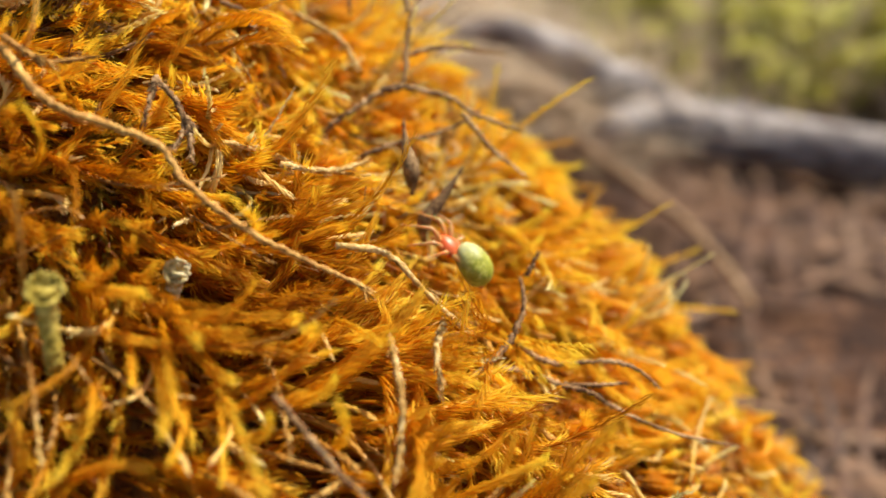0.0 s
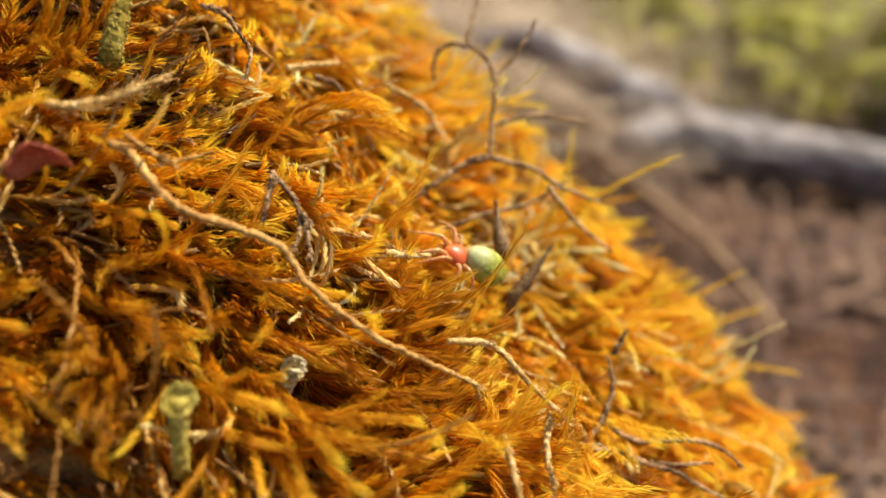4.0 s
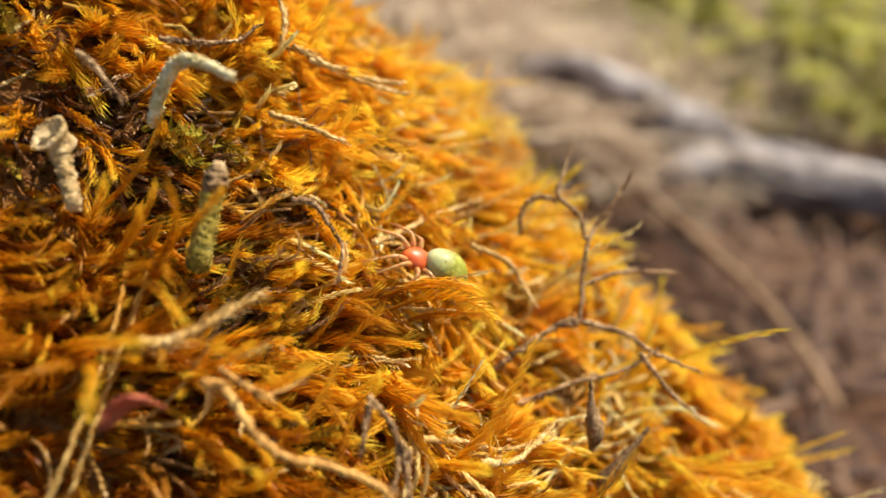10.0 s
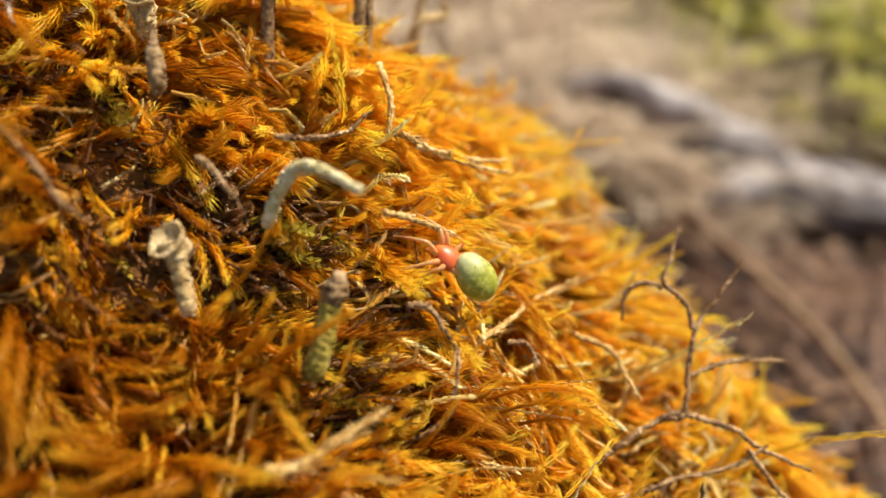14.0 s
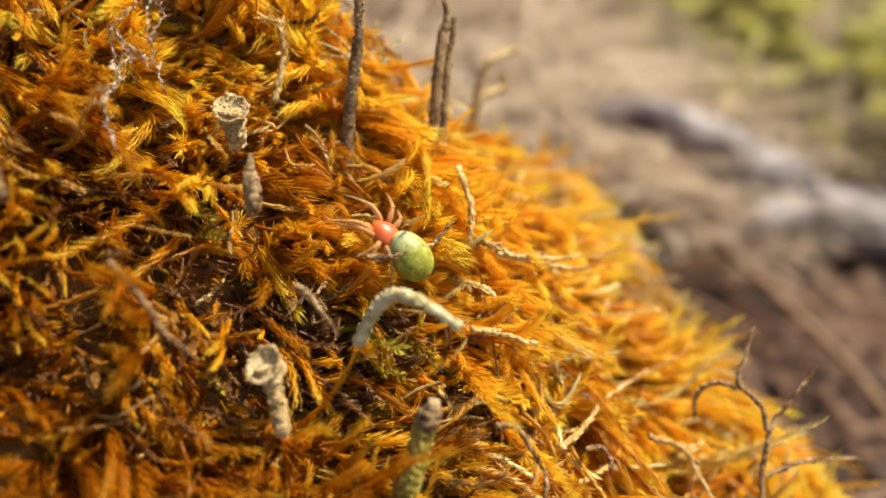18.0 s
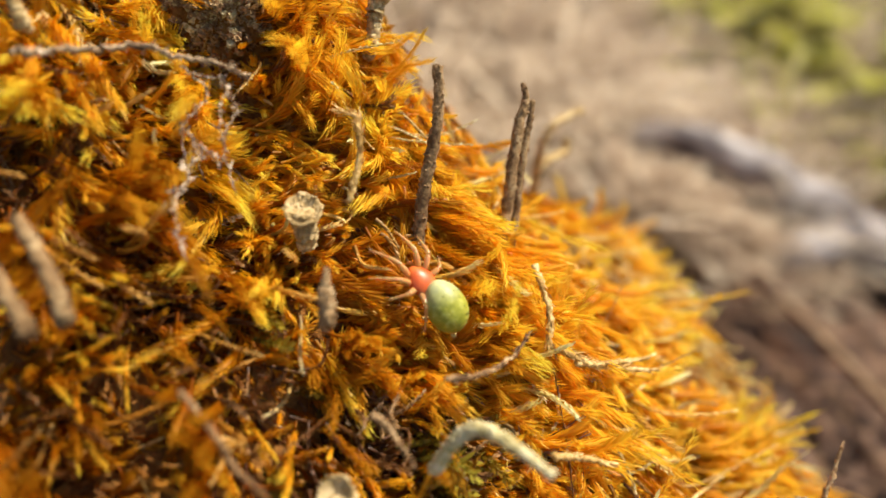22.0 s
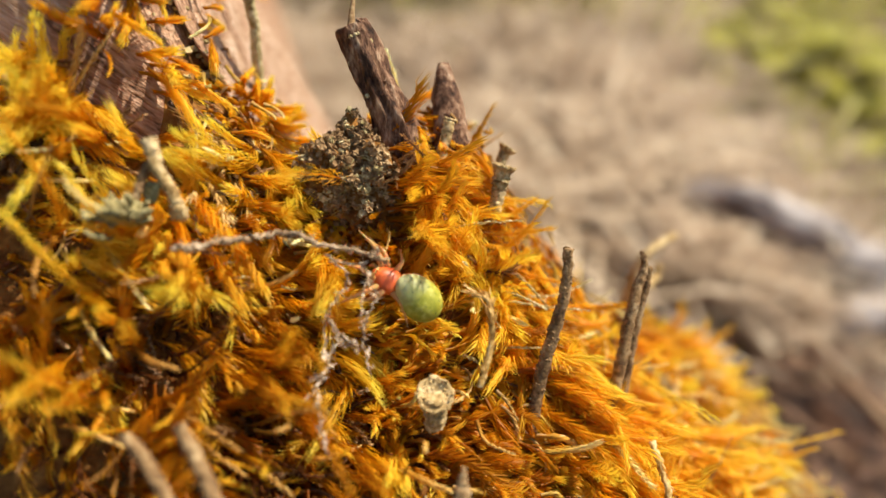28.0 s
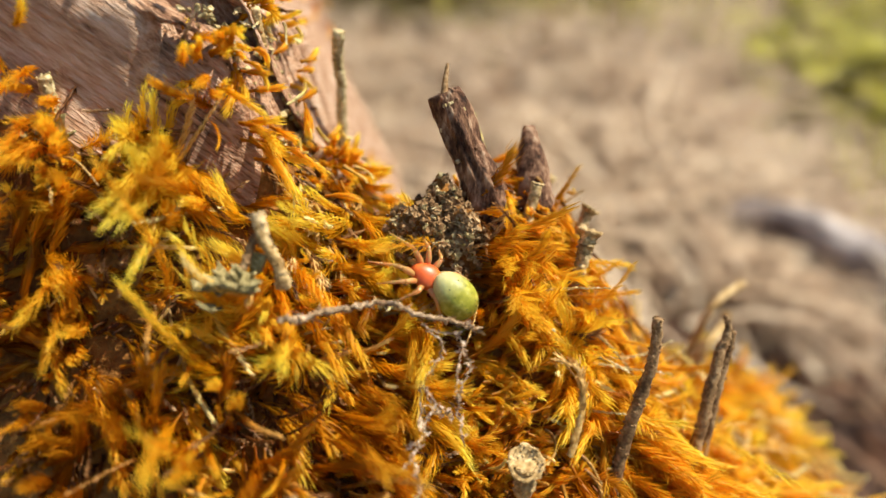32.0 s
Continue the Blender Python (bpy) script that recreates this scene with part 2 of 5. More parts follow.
def barky(x, y):
    """Where bark lies bare or half bare: the stump's top, its lower edge and its far flank."""
    x, y = np.asarray(x) * 1000, np.asarray(y) * 1000
    top = np.clip((y - 70.5 - 8 * smooth((x + 76) / 6)) / 2.5, 0, 1) * np.clip((-63.5 - x) / 3, 0, 1)
    flank = np.clip((y - 79.5 - 0.9 * np.maximum(0, x + 61)) / 2, 0, 1) * np.clip((-57.5 - x) / 2, 0, 1)
    return np.maximum(top, flank)


def bed(x, y):
    x, y = np.asarray(x, float), np.asarray(y, float)
    return np.maximum(mound_height(x, y) - BED + 0.0068 * woody(x, y), ground_height(x, y) - 0.02)


def grid_mesh(name, xs, ys, zs):
    nx, ny = len(xs), len(ys)
    gx, gy = np.meshgrid(xs, ys, indexing="ij")
    co = np.stack([gx, gy, zs(gx, gy)], -1).reshape(-1, 3)
    i = np.arange(nx * ny).reshape(nx, ny)
    faces = np.stack([i[:-1, :-1], i[1:, :-1], i[1:, 1:], i[:-1, 1:]], -1).reshape(-1, 4)
    me = bpy.data.meshes.new(name)
    me.from_pydata(co.tolist(), [], faces.tolist())
    me.shade_smooth()
    return me


def fast_mesh(name, co, tris, attrs=()):
    """A mesh of triangles from arrays."""
    me = bpy.data.meshes.new(name)
    co, tris = np.asarray(co, np.float32).reshape(-1, 3), np.asarray(tris, np.int32).reshape(-1, 3)
    me.vertices.add(len(co))
    me.vertices.foreach_set("co", co.ravel())
    me.loops.add(tris.size)
    me.loops.foreach_set("vertex_index", tris.ravel())
    me.polygons.add(len(tris))
    me.polygons.foreach_set("loop_start", np.arange(0, tris.size, 3, dtype=np.int32))
    for key, values in attrs:
        at = me.attributes.new(key, "FLOAT", "POINT")
        at.data.foreach_set("value", np.asarray(values, np.float32).ravel())
    me.update(calc_edges=True)
    return me


def noisy(x, y, scale, amp):
    out = np.zeros_like(np.asarray(x, float))
    for k, (a, b, c) in enumerate(((1.0, 0.3, 0.1), (-0.4, 1.1, 1.7), (1.7, -1.3, 4.0), (2.9, 2.1, 2.2))):
        out += amp / (k + 1) * np.sin((a * x + b * y) * scale + c + 1.5 * np.sin((b * x - a * y) * scale * 0.6 + k))
    return out


mound = tagged(new("mound", grid_mesh("mound", np.linspace(-0.17, 0.09, 200), np.linspace(-0.07, 0.2, 200),
               lambda x, y: bed(x, y) - 0.003 * barky(x, y) + noisy(x, y, 420, 0.0007) + noisy(x, y, 1500, 0.0002))),
               "dark earthy mound under the moss at the foot of a stump", "mound", kind="structure")
mound.data.materials.append(HUMUS)
mound.data.materials.append(BARK)
for poly in mound.data.polygons:
    px, py, _ = poly.center
    poly.material_index = int(woody(px, py) > 0.05)

rings = np.r_[np.linspace(0, 1.2, 60), np.geomspace(1.25, 400, 40)]
turns = np.linspace(0, 2 * np.pi, 97)
gr, gt = np.meshgrid(rings, turns, indexing="ij")
gx, gy = gr * np.cos(gt), gr * np.sin(gt) + 0.1
co = np.stack([gx, gy, ground_height(gx, gy)], -1).reshape(-1, 3)
i = np.arange(co.shape[0]).reshape(gr.shape)
faces = np.stack([i[:-1, :-1], i[1:, :-1], i[1:, 1:], i[:-1, 1:]], -1).reshape(-1, 4)
gm = bpy.data.meshes.new("ground")
gm.from_pydata(co.tolist(), [], faces.tolist())
gm.shade_smooth()
ground = tagged(new("ground", gm), "brown forest floor with needles and dry litter", "ground", kind="structure")
ground.data.materials.append(LITTER)


# ---- moss shoots ----
def unit(v):
    return v / (np.linalg.norm(v, axis=-1, keepdims=True) + 1e-12)


def shoots(base, way, normal, length, bend, tint, leaves=120, leaf=2.35 * MM, wide=0.105 * MM, open_angle=0.23, stem=0.14 * MM, curl=0.16, rings_n=7):
    """Feathery moss shoots as arrays: a thin stem with a curling end and narrow leaves all round it, closing to a pointed brush."""
    n = len(base)
    L = length[:, None]
    bend = bend - way * np.clip((bend * way).sum(-1, keepdims=True), 0, None)
    hook = unit(rng.normal(0, 1, (n, 3)) + 0.5 * normal) * (curl * rng.exponential(1.0, (n, 1))).clip(0, 3 * curl + 0.01)

    def line(s):
        s = s[..., None]
        return base[:, None] + L[:, None] * (s * way[:, None] + s * s * bend[:, None] + s ** 4 * hook[:, None])

    def along(s):
        s = s[..., None]
        return unit(way[:, None] + 2 * s * bend[:, None] + 4 * s ** 3 * hook[:, None])

    s = np.tile((np.arange(leaves) / leaves) ** 0.85 * 0.9 + 0.1, (n, 1))
    c, t = line(s), along(s)
    ref = unit(np.cross(t, normal[:, None] + 0.01))
    ref2 = np.cross(t, ref)
    phi = np.arange(leaves) * 2.39996 + rng.uniform(0, 6.28, (n, 1))
    side = np.cos(phi)[..., None] * ref + np.sin(phi)[..., None] * ref2
    op = open_angle * (0.7 + 0.5 * s) * (1 - 0.45 * s ** 8) * rng.uniform(0.6, 1.4, (n, leaves)) * rng.uniform(0.75, 1.3, (n, 1)) * np.clip(1.7 - L / (10 * MM), 0.85, 1.4)
    d = np.cos(op)[..., None] * t + np.sin(op)[..., None] * side
    ln = (leaf * (1.0 - 0.3 * s) * rng.uniform(0.7, 1.25, (n, leaves)) * np.clip(L / (4.5 * MM), 0.4, 1))[..., None]
    across = unit(np.cross(d, side)) * (wide / 2)
    sweep = unit(rng.normal(0, 1, (n, 1, 3)) - 0.4 * normal[:, None]) * rng.uniform(0.05, 0.3, (n, 1, 1))
    mid = c + d * ln * 0.45 + side * ln * 0.08 - sweep * ln * 0.1
    tip = c + d * ln + sweep * ln - side * ln * 0.05 + rng.normal(0, 0.025, (n, leaves, 3)) * ln
    lv = np.stack([c, mid + across, mid - across, tip], 2).reshape(-1, 3)
    k = np.arange(n * leaves)[:, None] * 4
    lt = np.concatenate([k + [0, 1, 2], k + [1, 3, 2]], 1).reshape(-1, 3)
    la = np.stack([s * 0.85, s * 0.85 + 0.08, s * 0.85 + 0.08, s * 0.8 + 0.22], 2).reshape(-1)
    lk = np.repeat(tint, leaves * 4)
    s = np.tile(np.linspace(0, 1, rings_n), (n, 1))
    c, t = line(s), along(s)
    ref = unit(np.cross(t, normal[:, None] + 0.01))
    ref2 = np.cross(t, ref)
    r = (stem * (1.25 - s))[..., None]
    sv = np.stack([c + r * (math.cos(q) * ref + math.sin(q) * ref2) for q in (0, 2.09, 4.19)], 2).reshape(-1, 3)
    k = (np.arange(n)[:, None] * rings_n + np.arange(rings_n - 1)).reshape(-1, 1) * 3
    st = np.concatenate([np.concatenate([k + a, k + b, k + 3 + b, k + a, k + 3 + b, k + 3 + a], 1) for a, b in ((0, 1), (1, 2), (2, 0))], 0).reshape(-1, 3)
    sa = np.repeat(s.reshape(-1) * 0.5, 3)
    sk = np.repeat(tint, rings_n * 3)
    return np.r_[lv, sv], np.r_[lt, st + len(lv)], np.r_[la, sa], np.r_[lk, sk]


def slope_normal(x, y):
    d = 0.0005
    n = np.stack([-(bed(x + d, y) - bed(x - d, y)) / (2 * d), -(bed(x, y + d) - bed(x, y - d)) / (2 * d), np.ones_like(x)], -1)
    return unit(n)


# Heads and middles of the lichen stalks and buds; the moss leaves them room.
STALKS = np.array([(-47.2, 77.2, 107.9), (-47.0, 77.8, 109.3), (-51.6, 75.9, 107.9), (-51.4, 76.4, 109.3), (-42.7, 76.7, 105.5), (-42.6, 76.9, 106.3), (-43.0, 80.2, 105.7), (-42.8, 80.6, 106.2), (-37.0, 70.8, 101.4), (-37.2, 71.5, 103.6), (-31.2, 75.8, 99.2), (-31.2, 76.6, 100.6), (-28.2, 88.2, 88.6), (-25.9, 92.8, 88.0), (-63.0, 65.4, 109.7), (-63.5, 66.0, 111.0), (-44.6, 62.6, 95.6), (-44.7, 62.9, 96.4), (-38.9, 49.2, 83.1), (-39.6, 50.2, 85.2), (-29.5, 48.9, 82.4), (-29.0, 49.5, 84.1), (-32.1, 53.3, 89.0), (-27.6, 50.7, 89.2), (-3.1, 48.2, 65.3), (-3.2, 49.0, 66.8), (0.7, 47.1, 61.9), (1.6, 47.8, 63.0), (-23.0, 28.8, 61.9), (-22.7, 29.2, 64.1), (-17.8, 33.8, 60.7), (-17.3, 33.9, 62.1)]) * MM


def moss_field(count, x0, x1, y0, y1, seed, long=(8, 12.5), keep=None, tuft=8):
    """Where shoots stand on the bed and how they lie: in tufts, combed down the slope, tips lifting."""
    r = np.random.default_rng(seed)
    m = count // tuft
    cx, cy = r.uniform(x0, x1, m), r.uniform(y0, y1, m)
    caz = radians(-10) + noisy(cx, cy, 210, 0.5) + r.normal(0, 0.24, m)
    clift = np.clip(r.normal(0.32, 0.16, m) + noisy(cx, cy, 500, 0.1), 0.06, 1.1)
    cbend = r.normal(0, 0.27, (m, 3)) * r.choice([0.7, 1.0, 2.0], (m, 1), p=[0.4, 0.42, 0.18]) + np.array([0.04, 0, -0.02])
    crest = smooth((-0.048 - cx) / 0.01)
    upper = smooth((-0.024 - cx) / 0.022)
    caz = caz + upper * (0.05 + r.normal(0, 0.55, m))
    caz = np.where(cx > -0.05, np.clip(caz, -1.1, 0.75), caz)
    cbend = cbend * (1 + 0.8 * upper)[:, None]
    clift = clift + upper * np.abs(r.normal(0, 0.2, m)) * (cx < -0.05)
    cbend[:, 2] -= 0.22 * upper * (cx > -0.05)
    clift = clift + 0.15 * crest
    clong, ctint = r.uniform(*long, m), np.clip(r.normal(0.44, 0.3, m) + noisy(cx, cy, 330, 0.14), 0, 1)
    who = np.repeat(np.arange(m), tuft)
    n = len(who)
    x, y = cx[who] + r.normal(0, 1.0 * MM, n), cy[who] + r.normal(0, 1.0 * MM, n)
    ok = (mound_height(x, y) > 0.002) & ((x > -0.035) | (y < 0.0845 + 1.8 * np.maximum(0, -x - 0.060)))
    ok &= y * 1000 - (25.7 + 0.68 * (-x * 1000 - 21)) > -17
    if keep is not None:
        ok &= keep(x, y, r)
    x, y, who = x[ok], y[ok], who[ok]
    n = len(x)
    far = smooth((0.0018 - bed(x, y + 0.003) + bed(x, y)) / 0.0015)
    nor = slope_normal(x, y)
    nor[:, 1] = np.minimum(nor[:, 1], 0.3)
    nor = unit(nor)
    az = caz[who] + r.normal(0, 0.11, n)
    flat = np.stack([np.cos(az), np.sin(az), 0 * az], -1)
    flat = unit(flat - (flat * nor).sum(-1, keepdims=True) * nor)
    lift = np.clip(clift[who] + 0.35 * woody(x, y) + r.normal(0, 0.08, n), 0.04, 1.4)[:, None] * (1 - 0.55 * far)[:, None]
    way = np.cos(lift) * flat + np.sin(lift) * nor
    bend = cbend[who] * (1 - 0.5 * far)[:, None] + r.normal(0, 0.065, (n, 3)) + nor * r.normal(-0.04, 0.1, n)[:, None]
    base = np.stack([x, y, bed(x, y)], -1) + nor * r.uniform(-0.5, 2.2, n)[:, None] * MM
    length = (1 - 0.25 * smooth((-0.052 - x) / 0.004) * smooth((y - 0.068) / 0.004)) * (1 - 0.15 * woody(x, y)) * (1 - 0.42 * upper[who]) * (1 - 0.12 * crest[who]) * clong[who] * r.uniform(0.8, 1.15, n) * MM * (1 - 0.35 * np.clip(x / 0.03, 0, 1))
    length = length * (1 - 0.4 * far)
    track = np.array([q[1:3] for q in SPIDER])
    near = np.exp(-(((x[:, None] - track[:, 0]) ** 2 + (y[:, None] - track[:, 1]) ** 2).min(1)) / (2 * 0.0022 ** 2))
    length = length * (1 - 0.35 * near)
    room = np.array([q[1:4] for q in SPIDER])
    room = np.concatenate([room, room + np.array([0.2, -0.6, 0.75]) * 0.0022])
    for _ in range(2):
        for s in (0.5, 0.8, 1.1):
            p = base + length[:, None] * (s * way + s * s * bend)
            d = np.sqrt(((p[:, None] - room) ** 2).sum(-1).min(1))
            length = length * np.where(d < 0.0029, 0.6, 1.0)
            d = np.minimum(np.sqrt(((p[:, None] - STALKS) ** 2).sum(-1).min(1)), np.sqrt(((p[:, None] - STALKS - np.array([0.3, -1.2, 1.3]) * MM) ** 2).sum(-1).min(1)))
            length = length * np.where(d < 0.0015, 0.6, 1.0)
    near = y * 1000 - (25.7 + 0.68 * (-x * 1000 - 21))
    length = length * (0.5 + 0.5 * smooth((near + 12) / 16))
    # Browner near side, its shade painted in; crest and far side painted sunlit.
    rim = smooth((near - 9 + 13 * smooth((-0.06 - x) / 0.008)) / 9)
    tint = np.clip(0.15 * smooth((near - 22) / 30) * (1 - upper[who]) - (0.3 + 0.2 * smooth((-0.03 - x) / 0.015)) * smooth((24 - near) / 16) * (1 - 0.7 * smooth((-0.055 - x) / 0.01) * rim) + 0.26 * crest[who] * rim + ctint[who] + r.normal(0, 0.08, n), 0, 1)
    return base, way, nor, length, bend, tint


def bald(x, y, r):
    """Fewer shoots in the dark pockets and on the bark."""
    keep = np.ones(len(x))
    for cx, cy, rx, ry, k in ((-71.4, 76.4, 5.5, 1.6, 1.0), (-78, 73.8, 6.0, 2.6, 1.0), (-54, 59.5, 6.0, 3.0, 0.45), (-69.5, 72.0, 3.5, 0.8, 0.9), (-40.5, 55.3, 8.5, 4.0, 0.95), (-31, 47.5, 4.5, 3.0, 0.8), (-37, 52.5, 4, 2.5, 0.7), (-66, 62.6, 4, 2, 0.6), (-52, 63, 1.4, 4.5, 0.9),
                              (-54, 75.6, 2.4, 2.4, 0.85), (-57, 82.5, 5, 5, 0.95), (-52, 83, 3, 4, 0.9), (-27.5, 43.7, 2.5, 2, 0.7), (-52, 66, 3, 1.6, 0.6)):
        d = ((x * 1000 - cx) / rx) ** 2 + ((y * 1000 - cy) / ry) ** 2
        keep *= 1 - k * np.clip(1.6 - d, 0, 1)
    bark = barky(x, y)
    patch = noisy(x, y, 640, 0.5) + 0.5 * smooth((73.5 - y * 1000 - 0.1 * (x * 1000 + 79)) / 4) - 0.45 * smooth((y * 1000 - 79) / 2)
    keep *= 1 - 0.55 * (noisy(x, y, 950, 0.5) > 0.3) * smooth((-0.03 - x) / 0.015)
    keep *= 1 - 0.99 * bark * (patch < 0.02)
    return r.uniform(0, 1, len(x)) < keep


def stuff(name, fields, mat, label, category):
    """One object of many joined shoots."""
    cos_, tris_, al_, tn_, off = [], [], [], [], 0
    for c, t, al, tn in fields:
        cos_.append(c), tris_.append(t + off), al_.append(al), tn_.append(tn)
        off += len(c)
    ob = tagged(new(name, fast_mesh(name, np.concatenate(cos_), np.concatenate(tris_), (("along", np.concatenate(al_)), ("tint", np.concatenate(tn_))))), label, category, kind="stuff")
    ob.data.materials.append(mat)
    return ob


f1 = moss_field(7300, -0.092, 0.05, 0.012, 0.118, 3, keep=bald)


def off_bark(x, y, r):
    return bald(x, y, r) & (barky(x, y) < 0.1)


f3 = moss_field(9500, -0.092, 0.05, 0.012, 0.112, 9, (3.5, 6), off_bark)
f3[0][:] -= f3[2] * 1.2 * MM
f4 = moss_field(350, -0.088, 0.045, 0.015, 0.108, 13, (9, 13), bald, 3)
f4[5][:] = np.clip(f4[5] + 0.15, 0, 1)


def outer(x, y, r):
    return ((x < -0.088) | (x > 0.047) | (y < 0.014) | (y > 0.115)) & bald(x, y, r)




def crest_tufts(x, y, r):
    """Full tufts along the crest, thinning out towards the stump."""
    return bald(x, y, r) & (r.uniform(0, 1, len(x)) > 0.5 * smooth((-0.061 - x) / 0.003))


f5 = moss_field(1900, -0.092, -0.042, 0.062, 0.084, 15, (11, 16), crest_tufts, 16)
f5[3][:] *= 1 - 0.3 * smooth((f5[0][:, 0] + 0.053) / 0.005) - 0.4 * smooth((-0.060 - f5[0][:, 0]) / 0.004) - 0.16 * smooth((f5[0][:, 0] + 0.060) / 0.004)
f5[1][:] = unit(f5[1] - 0.4 * f5[2] * smooth((f5[0][:, :1] + 0.055) / 0.004))
f5[5][:] = np.clip(f5[5] + 0.16, 0, 1)
f10 = moss_field(600, -0.044, -0.027, 0.058, 0.075, 43, (9, 12.5), bald, 7)
f10[1][:] = unit(f10[1] + 0.22 * f10[2])
f8 = moss_field(3300, -0.062, 0.012, 0.034, 0.078, 33, (4.0, 6.2), None, 6)
f2 = moss_field(2600, -0.14, 0.07, -0.03, 0.17, 5, keep=outer)
# Three plumes that arch over the spider's way.
ARCH = (np.array([[-18.6, 49.5, 72.7], [-19.4, 50.2, 73.2], [-17.2, 49.0, 72.2]]) * MM, np.array([[1.144, -0.094, 0.856], [1.1, 0.0, 0.7], [1.05, -0.1, 0.62]]),
        np.array([[0, -0.6, 0.8]] * 3), np.array([7.6, 6.6, 5.2]) * MM, np.array([[-0.184, 0.028, -0.816], [-0.1, 0.05, -0.55], [-0.05, 0.1, -0.5]]), np.array([0.7, 0.5, 0.4]))
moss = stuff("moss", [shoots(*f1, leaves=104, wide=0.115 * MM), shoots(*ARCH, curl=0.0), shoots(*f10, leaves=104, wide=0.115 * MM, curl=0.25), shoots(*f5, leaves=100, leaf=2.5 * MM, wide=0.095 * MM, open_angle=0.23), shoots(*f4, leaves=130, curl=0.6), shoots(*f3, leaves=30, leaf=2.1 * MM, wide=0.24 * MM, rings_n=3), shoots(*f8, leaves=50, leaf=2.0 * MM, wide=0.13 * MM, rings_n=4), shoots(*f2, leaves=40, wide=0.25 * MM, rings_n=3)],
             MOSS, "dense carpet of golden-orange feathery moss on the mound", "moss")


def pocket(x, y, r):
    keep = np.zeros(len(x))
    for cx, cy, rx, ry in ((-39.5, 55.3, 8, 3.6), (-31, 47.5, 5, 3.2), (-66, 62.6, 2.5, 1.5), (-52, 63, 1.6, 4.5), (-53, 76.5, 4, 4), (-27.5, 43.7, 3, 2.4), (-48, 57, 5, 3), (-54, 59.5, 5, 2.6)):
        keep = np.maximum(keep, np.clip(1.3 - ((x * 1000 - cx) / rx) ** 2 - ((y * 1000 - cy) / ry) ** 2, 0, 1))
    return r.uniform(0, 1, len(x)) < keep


DRIED = moss_material("dried_moss", (0.30, 0.17, 0.06), (0.62, 0.38, 0.11), (0.84, 0.64, 0.30), 0.3)
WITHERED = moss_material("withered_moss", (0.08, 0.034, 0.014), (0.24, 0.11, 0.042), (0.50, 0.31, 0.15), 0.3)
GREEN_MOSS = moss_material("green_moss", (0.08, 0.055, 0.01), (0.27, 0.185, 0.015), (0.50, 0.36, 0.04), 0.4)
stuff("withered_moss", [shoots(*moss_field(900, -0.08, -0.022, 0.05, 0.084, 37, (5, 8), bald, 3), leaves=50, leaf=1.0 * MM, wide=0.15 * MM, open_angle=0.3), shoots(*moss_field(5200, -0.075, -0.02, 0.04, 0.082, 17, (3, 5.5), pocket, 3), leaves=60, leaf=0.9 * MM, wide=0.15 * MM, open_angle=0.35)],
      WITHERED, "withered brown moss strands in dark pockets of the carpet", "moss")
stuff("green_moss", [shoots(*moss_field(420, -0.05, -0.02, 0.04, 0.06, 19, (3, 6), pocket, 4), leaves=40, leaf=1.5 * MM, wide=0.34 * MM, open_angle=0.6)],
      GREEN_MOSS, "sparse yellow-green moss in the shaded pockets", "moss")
ROPES = moss_material("rope_moss", (0.42, 0.2, 0.03), (0.78, 0.46, 0.07), (0.95, 0.76, 0.32), 0.35)
f6 = moss_field(1300, -0.075, 0.045, 0.02, 0.1, 23, (6, 9.5), bald, 2)
f7 = moss_field(580, -0.08, 0.0, 0.03, 0.09, 27, (4, 7), bald, 2)
for field in (f6, f7):
    field[4][:] *= 1.3
    # Lighter tint away from the near side, light painted into the shoots.
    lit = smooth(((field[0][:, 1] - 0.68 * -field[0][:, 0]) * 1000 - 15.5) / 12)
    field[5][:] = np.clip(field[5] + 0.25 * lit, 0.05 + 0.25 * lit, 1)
    field[0][:] += field[2] * 0.9 * MM
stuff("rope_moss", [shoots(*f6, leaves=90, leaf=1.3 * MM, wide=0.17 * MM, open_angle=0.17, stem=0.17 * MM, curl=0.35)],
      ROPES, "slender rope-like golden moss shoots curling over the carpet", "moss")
f9 = moss_field(60, -0.064, -0.056, 0.070, 0.076, 41, (9, 12), None, 10)
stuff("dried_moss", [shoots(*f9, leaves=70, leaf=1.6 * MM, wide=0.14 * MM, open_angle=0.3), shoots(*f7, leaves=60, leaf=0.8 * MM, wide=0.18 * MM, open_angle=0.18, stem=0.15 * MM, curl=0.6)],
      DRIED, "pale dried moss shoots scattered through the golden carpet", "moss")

# The long plumes beside the spider's way, each a piece of its own.
PLUMES = []
for k in range(14):
    r = np.random.default_rng(100 + k)
    c, t, al, tn = shoots(np.zeros((1, 3)), np.array([[1.0, 0, 0.0]]), np.array([[0, 0, 1.0]]), np.array([9.5 * MM]),
                          np.array([[0, r.normal(0, 0.3), r.normal(0.02, 0.25)]]), np.array([r.uniform(0.3, 0.9)]), leaves=130)
    me = fast_mesh("plume", c, t, (("along", al), ("tint", tn)))
    me.materials.append(MOSS)
    PLUMES.append(me)
base, way, nor, length, bend, tint = moss_field(5200, -0.075, 0.03, 0.025, 0.098, 29, (7, 10), bald, 2)
track = np.array([q[1:3] for q in SPIDER])
away = np.sqrt(((base[:, None, :2] - track) ** 2).sum(-1).min(1))
rise = bed(base[:, 0], base[:, 1] + 0.003) - bed(base[:, 0], base[:, 1])
pick = [i for i in np.argsort(away) if away[i] > 0.006 and rise[i] > 0.0016][::2][:300]
